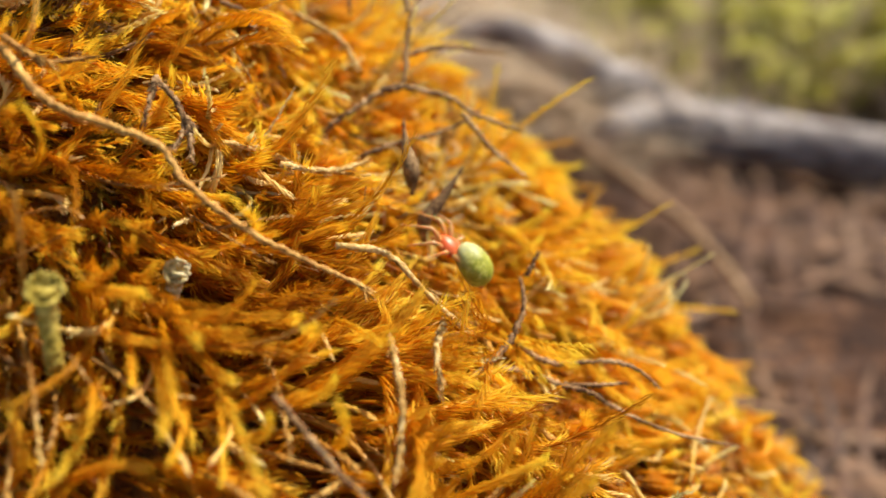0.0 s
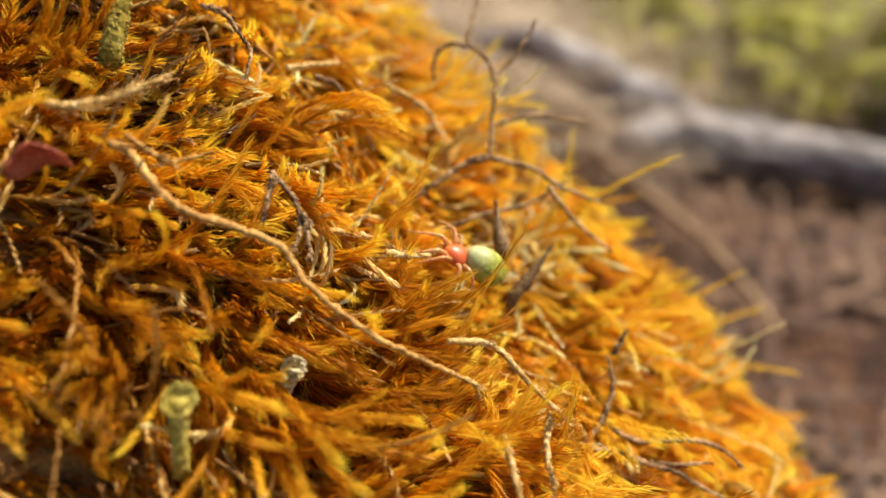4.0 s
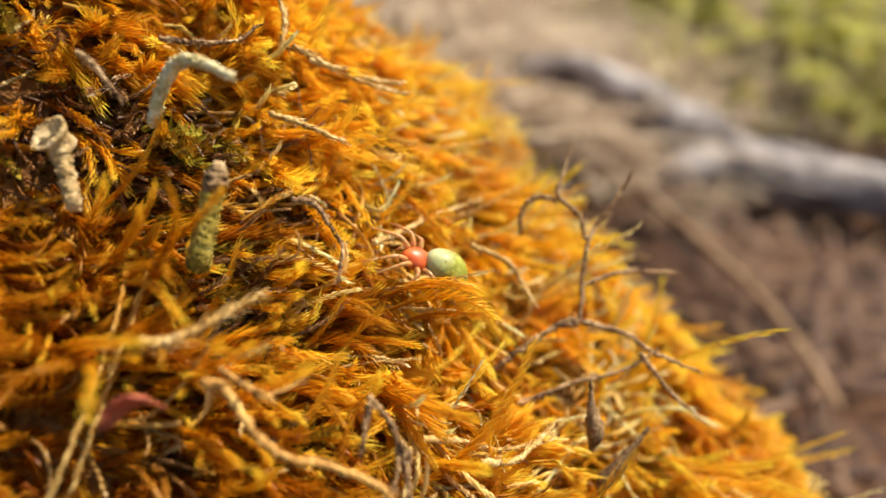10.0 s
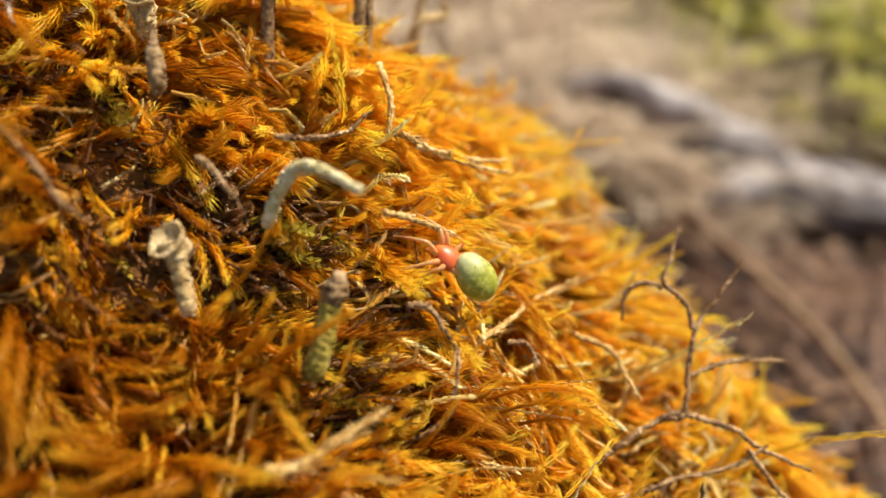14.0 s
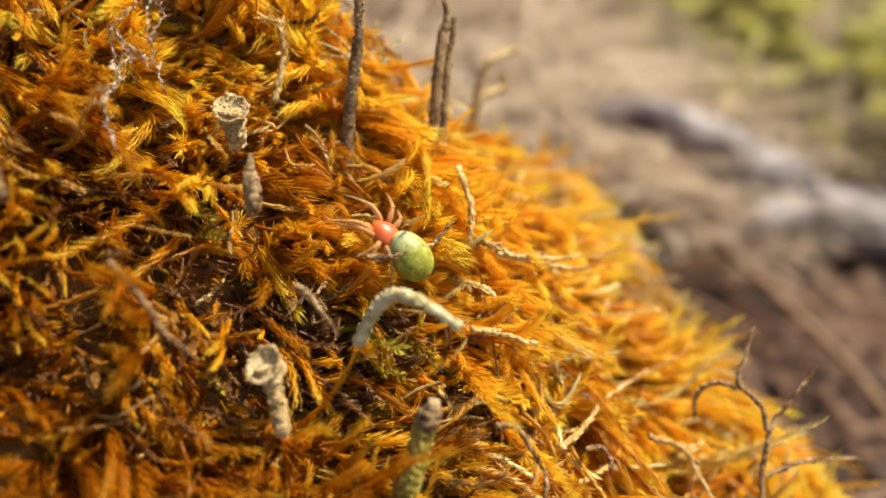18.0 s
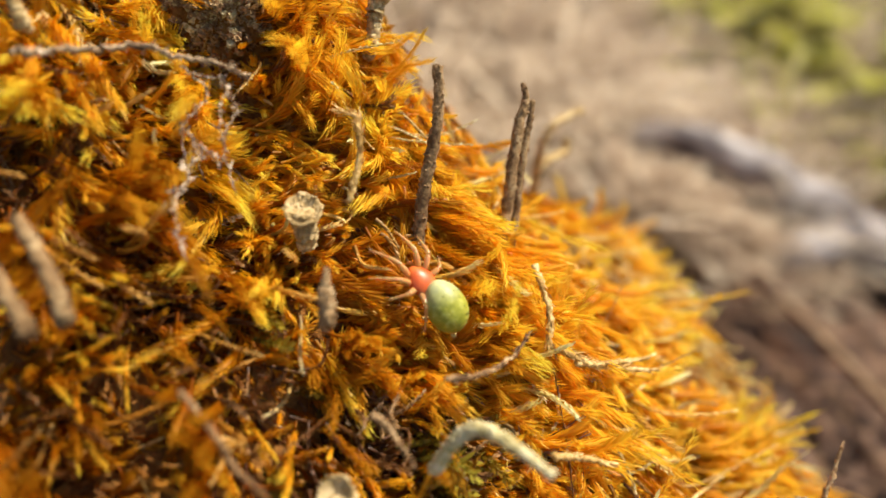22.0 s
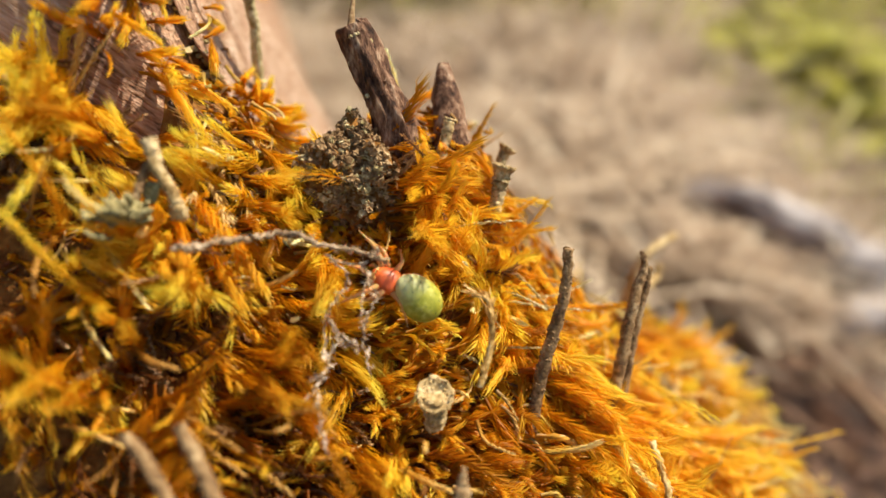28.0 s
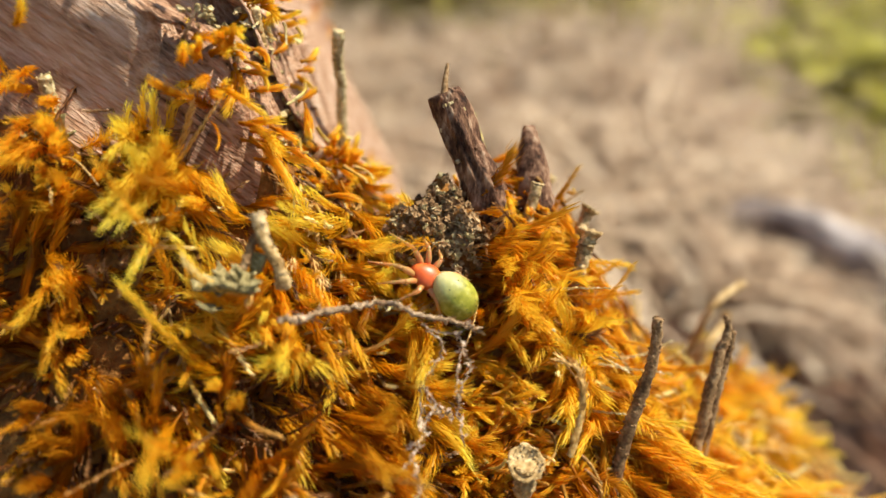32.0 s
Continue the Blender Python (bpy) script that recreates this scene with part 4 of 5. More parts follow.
for k, run in enumerate((STRAW_A, STRAW_E, STRAW_F, STRAW_H, STRAW_I, STRAW_J, STRAW_K, STRAW_L, STRAW_P, STRAW_Q, STRAW_S, STRAW_U, STRAW_V)):
    dry_stem("dry_moss_shoot", "pale straw-coloured dried moss shoot", "moss shoot", [run], 0.24 if k else 0.32, STRAW, 30, "dried moss shoots", 0.3, 0.9 if k else 1.4)
for run in (STRAW_B, STRAW_C, STRAW_D, STRAW_G, STRAW_M, STRAW_N, STRAW_O, STRAW_R, STRAW_T):
    dry_stem("withered_stem", "withered grey-brown twisted moss stem", "stem", [run], 0.2, TWIG, 20, "withered stems", 0.3, 0.7)
dry_stem("root_tangle", "tangle of pale dry rootlets in a dark gap of the moss", "rootlets", [ROOT_A, ROOT_C], 0.06, WHITE_ROOT, 14, spread=0.8, leaf=0.5, crook=0.09)
dry_stem("rootlets", "pale webby rootlets hanging in the moss", "rootlets", [WEB_A, WEB_B, WEB_C, WEB_D], 0.075, WHITE_ROOT, 14, spread=0.9, leaf=0.5, crook=0.09)
dry_stem("knotted_stem", "knotted grey-brown dead stem lying across the moss", "stem", [STRING], 0.2, GREY_STEM, 40, spread=0.7, leaf=0.5, knobs=0.4, crook=0.1)


def granules(pts, radii, count, size, seed):
    """Grainy crust on a lichen stalk."""
    r = np.random.default_rng(seed)
    out = []
    rad = np.interp(np.arange(len(pts)), np.linspace(0, len(pts) - 1, len(radii)), radii)
    t = unit(np.gradient(pts, axis=0))
    for _ in range(count):
        j = r.integers(0, len(pts))
        side = unit(np.cross(t[j], r.normal(0, 1, 3)))
        k = size * r.uniform(0.5, 1.3)
        c = pts[j] + side * rad[j]
        out.append(ball((k, k * 0.8, k), tuple(c), 5, 4))
    return out


def cup_lichen(name, label, run, radii, mat=LICHEN, cup=0.0, open_way=None, tip=None, grains=70, group="lichen stalks", sunk=0.7):
    """A lichen stalk; cup: radius of the funnel at its top; tip: a darker end."""
    thing = tagged(new(name), label, "lichen", group)
    run = [(run[0][0] - 0.3, run[0][1] + 0.2, run[0][2] - sunk)] + list(run)
    p = curve(mm(run), 9 * len(run), 0.03 * MM, len(run))
    rad = [q * MM for q in radii]
    seed = int(abs(run[0][0]) * 77)
    cut = int(len(p) * 0.62) if tip else len(p)
    part("stalk", mesh_of("stalk", tube(p[:cut + (1 if tip else 0)], rad if not tip else rad[:2], 12, 0.09, seed)), mat, thing)
    part("crust", mesh_of("crust", *granules(p[:cut], rad if not tip else rad[:2], grains, 0.11 * MM, seed)), mat, thing)
    if tip:
        part("tip", mesh_of("tip", tube(p[cut:], [rad[1] * 1.05, rad[1] * 1.15, rad[1] * 0.95, rad[-1]], 12, 0.1, seed + 1)), tip, thing, "brown fruiting tip")
    if cup:
        d = unit(np.asarray(open_way, float)) if open_way is not None else unit(p[-1] - p[-3])
        R = cup * MM
        top = p[-1]
        prof = [(-0.9, rad[-1] / R), (-0.35, 0.55), (0.0, 0.86), (0.25, 1.0), (0.32, 0.94), (0.2, 0.78), (0.0, 0.45), (-0.08, 0.02)]
        a = unit(np.cross(d, (0.3, 0.2, 0.9)))
        b = np.cross(d, a)
        r = np.random.default_rng(seed + 5)
        v, f, n = [], [], 26
        wob = 1 + 0.06 * r.normal(0, 1, n)
        for h, q in prof:
            for s in range(n):
                w = 2 * math.pi * s / n
                k = q * (wob[s] if q > 0.5 else 1) * R
                v.append((top + d * h * R * (1 + 0.1 * (wob[s] - 1)) + k * (math.cos(w) * a + math.sin(w) * b)).tolist())
        for h in range(len(prof) - 1):
            for s in range(n):
                s2 = (s + 1) % n
                f.append((h * n + s, h * n + s2, (h + 1) * n + s2, (h + 1) * n + s))
        cp = part("cup", mesh_of("cup", (v, f)), mat, thing, "shallow grainy cup")
        rim = []
        for s in range(60):
            w, q = r.uniform(0, 6.28), r.uniform(0.15, 1.0) ** 0.5
            h = np.interp(q, [0, 0.45, 0.78, 0.94], [-0.08, 0, 0.2, 0.33])
            k = 0.1 * MM * r.uniform(0.6, 1.3)
            rim.append(ball((k, k, k), tuple(top + d * h * R + q * R * (math.cos(w) * a + math.sin(w) * b)), 5, 4))
        part("rim_crust", mesh_of("rim_crust", *rim), mat, cp)
    return thing


cup_lichen("cup_lichen", "small grey-green cup lichen between orange moss shoots", CUP_NEAR, (0.45, 0.5, 0.6), LICHEN, 1.0, (0.54, -0.68, 0.49), sunk=1.0)
cup_lichen("cup_lichen", "pale green cup lichen with a flared rim", CUP_A, (0.4, 0.45, 0.5), LICHEN_PALE, 0.85, (0.39, -0.78, 0.52))
cup_lichen("lichen_stalk", "grainy green lichen stalk with a brown knobbly tip", POD_A[1:], (0.74, 0.7, 0.36), LICHEN, tip=LICHEN_BROWN, grains=150)
cup_lichen("lichen_stalk", "whitish-green lichen stalk bent over like a hook", HOOK[1:], (0.38, 0.42, 0.44, 0.4, 0.26), LICHEN_PALE, grains=170)
cup_lichen("cup_lichen", "grey-green lichen stalk with a broad crusty cup", CUP_B[1:], (0.45, 0.5, 0.55, 0.7), LICHEN_TAN, 1.3, (-0.35, -0.45, 0.8), grains=110)
cup_lichen("lichen_stalk", "short brown pointed lichen bud", POD_B[1:], (0.4, 0.5, 0.54, 0.14), LICHEN_BROWN, grains=30)
cup_lichen("cup_lichen", "crusty grey-green cup lichen with an open top", CUP_C[1:], (0.55, 0.68, 0.85), LICHEN_TAN, 1.25, (0.15, -0.45, 0.9), grains=280)
cup_lichen("lichen_stalk", "slender dark brown-grey lichen stalk", STICK_A, (0.52, 0.48, 0.44, 0.34), LICHEN_BROWN, grains=190)
cup_lichen("lichen_stalk", "slender grey lichen stalk with a hooked point", STICK_B, (0.5, 0.48, 0.42, 0.14), LICHEN_BROWN, grains=60)
cup_lichen("lichen_stalk", "slender grey lichen stalk beside its twin", STICK_C, (0.4, 0.38, 0.32, 0.16), LICHEN_BROWN, grains=60)
cup_lichen("lichen_stalk", "stout brown-grey lichen stalk rising from the moss", NEAR_A, (0.5, 0.45, 0.4, 0.3), LICHEN_BROWN, grains=60)
cup_lichen("lichen_stalk", "stout brown lichen stalk leaning beside its twin in the moss", NEAR_B, (0.5, 0.45, 0.42, 0.35), LICHEN_BROWN, grains=60)
cup_lichen("lichen_stalk", "whitish curled lichen stalk", CURL_W, (0.5, 0.5, 0.46, 0.4), LICHEN_TAN, grains=40)
cup_lichen("lichen_stalk", "tan lichen stalk leaning out over the moss edge", TAN_STALK, (0.45, 0.45, 0.4, 0.42), LICHEN_TAN, grains=40)
cup_lichen("lichen_stalk", "greenish lichen stalk with a hollow tip", KNOB_A, (0.42, 0.40, 0.42, 0.42), LICHEN_TAN, 0.45, None, grains=14)
cup_lichen("lichen_stalk", "short greenish hollow lichen stalk", KNOB_B, (0.36, 0.36, 0.38), LICHEN_TAN, 0.4, None, grains=10)
cup_lichen("cup_lichen", "grey goblet-shaped lichen with a ragged rim", KNOB_C, (0.46, 0.5, 0.56, 0.66), LICHEN_TAN, 0.92, None, grains=40)
cup_lichen("cup_lichen", "small pale goblet lichen", KNOB_D, (0.35, 0.4, 0.45), LICHEN_TAN, 0.75, None, grains=40)
cup_lichen("lichen_stalk", "pinkish-grey lichen stalk with a rounded head", LEFT_POD, (0.5, 0.4, 0.36, 0.46), LICHEN_TAN, grains=80)
cup_lichen("lichen_stalk", "thin brown lichen stalk", LEFT_POD2, (0.3, 0.28, 0.25), LICHEN_BROWN, grains=20)


cup_lichen("lichen_stalk", "grey lichen stalk standing on bare bark", [(-64.6, 83.6, 111.0), (-64.5, 83.6, 113.4), (-64.6, 83.4, 115.6), (-64.3, 83.3, 117.6)], (0.45, 0.42, 0.42, 0.5), LICHEN_GREY, grains=50, sunk=6.5)
cup_lichen("lichen_stalk", "short grey lichen stalk standing on bare bark", [(-68.2, 77.9, 117.2), (-68.3, 78.0, 118.6), (-68.4, 78.0, 120.2)], (0.35, 0.33, 0.3), LICHEN_TAN, grains=30)
cup_lichen("lichen_stalk", "blunt grey-green lichen stalk among tufts on the bark", [(-80.6, 70.2, 112.5), (-80.7, 70.3, 114.4), (-80.8, 70.4, 116.4)], (0.5, 0.45, 0.45), LICHEN_GREY, grains=40)


def pointed_bud(run, label, fat):
    run = [(run[0][0], run[0][1], run[0][2] - 2.0)] + list(run)
    thing = tagged(new("dry_bud"), label, "bud", "dry buds")
    p = curve(mm(run), 18)
    part("bud", mesh_of("bud", tube(p, [0.2 * MM, fat * MM, fat * 0.95 * MM, fat * 0.5 * MM, 0.03 * MM], 10, 0.08, 3)), LICHEN_BROWN, thing)
    part("husk", mesh_of("husk", scales(p, 26, 0.9 * MM, 0.4 * MM, 0.12, 4), smooth=False), LICHEN_BROWN, thing)


pointed_bud(BUD_A, "brown pointed dry bud standing in the moss", 0.7)
pointed_bud(BUD_B, "slanting brown-green dry bud in the moss", 0.62)


def leaf_flake(run, label, wide, mat):
    thing = tagged(new("leaf_scrap"), label, "leaf")
    p = curve(mm(run), 12)
    r = np.random.default_rng(4)
    v, f = [], []
    for j, c in enumerate(p):
        w = wide * MM * math.sin(math.pi * (0.12 + 0.8 * j / len(p)))
        for k in range(6):
            s = (k / 5 - 0.5) * 2
            v.append((c + np.array([0, -0.45, 0.9]) * w * s + np.array([0.3, -0.6, -0.1]) * w * 0.5 * s * s + r.normal(0, 0.05, 3) * MM).tolist())
    for j in range(len(p) - 1):
        for k in range(5):
            f.append((j * 6 + k, j * 6 + k + 1, j * 6 + k + 7, j * 6 + k + 6))
    ob = part("blade", mesh_of("blade", (v, f)), mat, thing)
    ob.modifiers.new("thick", "SOLIDIFY").thickness = 0.12 * MM


leaf_flake(RED_LEAF, "scrap of a red-brown dead leaf caught in the moss", 1.1, RED_LEAF_M)


def rosette(centre, label, size, count, seed, mat=LICHEN):
    """Leafy lichen: small curled lobes in a cluster."""
    r = np.random.default_rng(seed)
    thing = tagged(new("leafy_lichen"), label, "lichen")
    c = np.array(centre[0]) * MM
    for k in range(count):
        az = r.uniform(0, 6.28)
        d = np.array([math.cos(az), 0.6 * math.sin(az) - 0.3, 0.35 + 0.5 * r.uniform()])
        o = c + np.array([r.normal(0, size * 0.5), r.normal(0, size * 0.25), r.normal(0, size * 0.2)]) * MM
        a = unit(np.cross(d, (0.1, 0.2, 1)))
        v, f, n = [], [], 7
        for i in range(n):
            for j in range(n):
                u, w = i / (n - 1), (j / (n - 1) - 0.5) * 2
                q = 0.75 * MM * (0.4 + 0.8 * u) * (1 + 0.12 * math.sin(7 * w + k))
                v.append((o + unit(d) * u * 1.3 * MM + a * w * q * 0.7 + np.array([0, -0.2, 0.9]) * (0.35 * w * w + 0.25 * u * u + 0.07 * r.normal()) * MM * 0.8).tolist())
        for i in range(n - 1):
            for j in range(n - 1):
                f.append((i * n + j, i * n + j + 1, (i + 1) * n + j + 1, (i + 1) * n + j))
        ob = part("lobe", mesh_of("lobe", (v, f)), mat, thing)
        ob.modifiers.new("thick", "SOLIDIFY").thickness = 0.18 * MM


rosette(ROSETTE, "grey-green leafy lichen with curled lobes in a dark pocket", 1.8, 16, 8, LICHEN_LEAF)
rosette([(-80.2, 68.6, 112.3)], "pale grey-green leafy lichen among moss tufts on the bark", 1.3, 9, 12, LICHEN_LEAF)


def crust_patch(centre, spread, count, seed, label):
    """Crumbs of grey lichen scattered over the bark."""
    r = np.random.default_rng(seed)
    thing = tagged(new("crust_lichen"), label, "lichen")
    bits = []
    for _ in range(count):
        px, py = (centre[0] + r.normal(0, spread[0])) * MM, (centre[1] + r.normal(0, spread[1])) * MM
        k = 0.24 * MM * r.uniform(0.4, 1.5)
        bv, bf = ball((k, k * r.uniform(0.6, 1), k * 0.7), (px, py, float(bed(px, py)) + (1.0 + r.uniform(0, 0.5)) * MM), 7, 5)
        bits.append(((np.array(bv) + r.normal(0, 0.25 * k, (len(bv), 3))).tolist(), bf))
    tagged(part("crumb", mesh_of("crumb", *bits, smooth=False), LICHEN_GREY, thing), kind="stuff")


crust_patch((-67.2, 78.2), (1.3, 0.8), 70, 3, "pale grey crumbly lichen on the lip of a bark flake")
crust_patch((-69.3, 74.9), (1.8, 0.3), 40, 4, "grey lichen crumbs along a crack of the bark")
crust_patch((-63.0, 83.0), (0.8, 1.2), 60, 5, "grey lichen crumbs on the stump's flank")


# ---- bark chip, cone scale and the stump ----
def fix_normals(me):
    bm = bmesh.new()
    bm.from_mesh(me)
    bmesh.ops.recalc_face_normals(bm, faces=bm.faces)
    bm.to_mesh(me)
    bm.free()
    return me


DARK_BARK = mottled("dark_bark", [(0.25, (0.022, 0.010, 0.005)), (0.45, (0.11, 0.05, 0.025)), (0.6, (0.25, 0.135, 0.075)), (0.8, (0.46, 0.33, 0.21))], 900, 0.75, 1.0, 0.0003, fine=2600, stretch=(1, 1, 0.3))
CHIP = [tuple(a + 0.3 * (a - b) for a, b in zip(CHIP[0], CHIP[-1])), CHIP[0], CHIP[-1]]
CONE = [tuple(a + 0.45 * (a - b) for a, b in zip(CONE[0], CONE[-1])), CONE[0], CONE[-1]]
chip = tagged(new("bark_chip"), "dark brown splinter of bark standing upright in the moss", "bark chip")
part("splinter", mesh_of("splinter", gnarled(mm(CHIP), [1.5 * MM, 1.4 * MM, 1.2 * MM, 0.95 * MM], 5, 40, 60, 0.16, 0.6)), DARK_BARK, chip)
part("crust", mesh_of("crust", *granules(curve(mm(CHIP), 24), [1.4 * MM, 1.05 * MM], 60, 0.19 * MM, 6)), LICHEN_GREY, chip, "pale lichen crumbs")
part("scab", mesh_of("scab", *granules(curve(mm(CHIP), 30), [1.4 * MM, 1.0 * MM], 200, 0.15 * MM, 8)), DARK_BARK, chip, "rough dark bark scabs")
part("bristle", mesh_of("bristle", tube(curve(mm(CHIP_STEM), 8), [0.3 * MM, 0.22 * MM, 0.09 * MM], 7, 0.12)), LICHEN_BROWN, chip, "thin yellowish stalk")
cone = tagged(new("cone_scale"), "dark brown pointed cone scale standing on the crest", "cone scale")
part("scale", mesh_of("scale", tube(curve(mm(CONE), 20), [1.2 * MM, 1.5 * MM, 1.55 * MM, 1.45 * MM, 1.15 * MM, 0.45 * MM], 14, 0.05, 5)), DARK_BARK, cone)
part("fibre_coat", mesh_of("fibre_coat", scales(curve(mm(CONE), 20)[:15], 60, 0.9 * MM, 0.4 * MM, 0.10, 9), smooth=False), DARK_BARK, cone)

# A dark crumbly lump of rotten wood below the chip.
lump = tagged(new("rotten_knob"), "dark crumbly lump of rotten wood dotted with pale lichen", "wood lump")
r_ = np.random.default_rng(41)
centre = mm(KNOB_BASE[0]) + mm((0.6, 0.9, 0.4))
v, f = ball((1, 1, 1), (0, 0, 0), 56, 40)


def knobbly(d):
    """How far the lump's crumbly surface lies out along d."""
    out = 0.0
    for fr, amp in ((1.3, 0.5), (2.9, 0.36), (6.5, 0.2), (14, 0.09)):
        out += amp * noise.noise(Vector(d) * fr + Vector((3.1, 7.7, 1.9)))
    return 1 + out


LUMP = np.array([3.3, 2.3, 3.6]) * MM
v = [tuple(centre + np.array(q) * LUMP * knobbly(q)) for q in v]
part("core", mesh_of("core", (v, f)), HUMUS, lump)
for name, mat_, count, size, label in (("crumb", LICHEN_BROWN, 800, 0.24, "brown rotten crumbs"), ("lichen_fleck", LICHEN_GREY, 650, 0.22, "pale grey lichen flecks")):
    bits = []
    for _ in range(count):
        d = unit(r_.normal(0, 1, 3) + np.array([0.1, -0.7, 0.5]))
        if name == "lichen_fleck" and noise.noise(Vector(d) * 2.6) < 0.05:
            continue
        k = size * MM * r_.uniform(0.4, 1.5)
        bv, bf = ball((k, k * r_.uniform(0.5, 1), k * r_.uniform(0.5, 1)), tuple(centre + d * LUMP * knobbly(d) * r_.uniform(0.96, 1.08)), 6, 4)
        bits.append(((np.array(bv) + r_.normal(0, 0.35 * k, (len(bv), 3))).tolist(), bf))
    tagged(part(name, mesh_of(name, *bits, smooth=False), mat_, lump, label), kind="stuff")

stump = tagged(new("stump"), "red-brown weathered stump with cracked bark above the moss", "stump")
GRAIN = np.array([0.995, 0.1])


def grain_relief(x, y):
    """Fine ridges and cracks of the bark, drawn out along the grain; metres."""
    u, v = (GRAIN[0] * x + GRAIN[1] * y) * 1000, (-GRAIN[1] * x + GRAIN[0] * y) * 1000
    out = 0.0
    for fu, fv, amp, sharp in ((0.10, 0.42, 0.55, 0), (0.16, 1.1, 0.34, 1), (0.3, 2.6, 0.16, 1), (1.1, 3.6, 0.08, 0)):
        q = noise.noise(Vector((u * fu, v * fv, fv * 3.7)))
        out += amp * (q if not sharp else 0.5 - 1.6 * abs(q))
    return 1.7 * out * MM


# The crevice below the lifted flake runs along the grain.
CREVICE = (np.array([-76.5, 76.1]), np.array([-66.2, 77.3]))


def crevice(x, y):
    a, b = CREVICE
    d = b - a
    q = np.array([x * 1000, y * 1000]) - a
    s_ = float(q @ d / (d @ d))
    off = float((q[1] * d[0] - q[0] * d[1]) / math.hypot(*d))
    return math.exp(-((off + 0.55) / 0.75) ** 2) * float(smooth(np.array(min(s_ + 0.1, 1.15 - s_) * 5)))


xs, ys = np.arange(-0.112, -0.0555, 0.00032), np.arange(0.063, 0.112, 0.00022)
bark_co = []
for bx in xs:
    for by in ys:
        bark_co.append((bx, by, grain_relief(bx, by) - 0.0045 * crevice(bx, by)))
bark_co = np.array(bark_co)
bark_co[:, 2] += bed(bark_co[:, 0], bark_co[:, 1]) - 0.0022 + 0.0031 * smooth(barky(bark_co[:, 0], bark_co[:, 1]) * 1.4)
i = np.arange(len(bark_co)).reshape(len(xs), len(ys))
quads = np.stack([i[:-1, :-1], i[1:, :-1], i[1:, 1:], i[:-1, 1:]], -1).reshape(-1, 4)
bare = barky(bark_co[:, 0], bark_co[:, 1]) > 0
bare &= mound_height(bark_co[:, 0], bark_co[:, 1]) > 0.004
quads = quads[bare[quads].any(1)]
used = np.unique(quads)
slot = np.zeros(len(bark_co), int)
slot[used] = np.arange(len(used))
part("bark_sheet", mesh_of("bark_sheet", (bark_co[used].tolist(), slot[quads].tolist())), BARK, stump, "ridged red-brown bark with cracks along the grain")

# Loose flakes of bark, lying along the grain.
r_ = np.random.default_rng(21)


def bark_flake(x, y, long, wide, lift, seed):
    r = np.random.default_rng(seed)
    v, f, n, m = [], [], 22, 9
    rag = r.normal(0, 0.12, (n, 2))
    for side in (1, 0):
        for a in range(n):
            u = (a / (n - 1) - 0.5) * long
            taper = (1 - abs(2 * a / (n - 1) - 1) ** 4) * 0.75 + 0.25
            for b in range(m):
                w = b / (m - 1)
                e = w * wide * taper + (rag[a, 0] * (1 - w) + rag[a, 1] * w) * min(1.0, wide * 0.5)
                px, py = x + GRAIN[0] * u - GRAIN[1] * e, y + GRAIN[1] * u + GRAIN[0] * e
                h = float(bed(px * MM, py * MM)) + 0.0009 + grain_relief(px * MM, py * MM) * 0.6 + (lift * (1 - w) ** 1.5 + 0.05 + r.normal(0, 0.03)) * MM
                v.append((px * MM, py * MM, h - (0 if side else (0.45 * MM if 0 < b < m - 1 else 0.3 * MM))))
    g = n * m
    for a in range(n - 1):
        for b in range(m - 1):
            k = a * m + b
            f += [(k, k + m, k + m + 1, k + 1), (g + k, g + k + 1, g + k + m + 1, g + k + m)]
        for b in (0, m - 1):
            k = a * m + b
            f.append((k, k + m, g + k + m, g + k) if b else (k, g + k, g + k + m, k + m))
    for a in (0, n - 1):
        for b in range(m - 1):
            k = a * m + b
            f.append((k, k + 1, g + k + 1, g + k) if a == 0 else (k, g + k, g + k + 1, k + 1))
    return part("bark_flake", fix_normals(mesh_of("bark_flake", (v, f))), BARK, stump)


bark_flake(-71.2, 76.8, 12.5, 3.4, 1.9, 1)
bark_flake(-79.5, 79.5, 13, 2.2, 0.5, 2)
bark_flake(-66.0, 84.5, 9, 2.0, 0.4, 3)
bark_flake(-72.0, 73.6, 7, 1.0, 0.35, 4)
for k in range(48):
    fx, fy = (r_.uniform(-96, -64), r_.uniform(71, 90)) if k < 26 else (r_.uniform(-67, -60), r_.uniform(81, 92))
    if barky(fx * MM, fy * MM) < 0.9 or (abs(fx + 71) < 8 and abs(fy - 77) < 4):
        continue
    bark_flake(fx, fy, r_.uniform(3, 9), r_.uniform(0.35, 1.1), r_.uniform(0.05, 0.35), 10 + k)


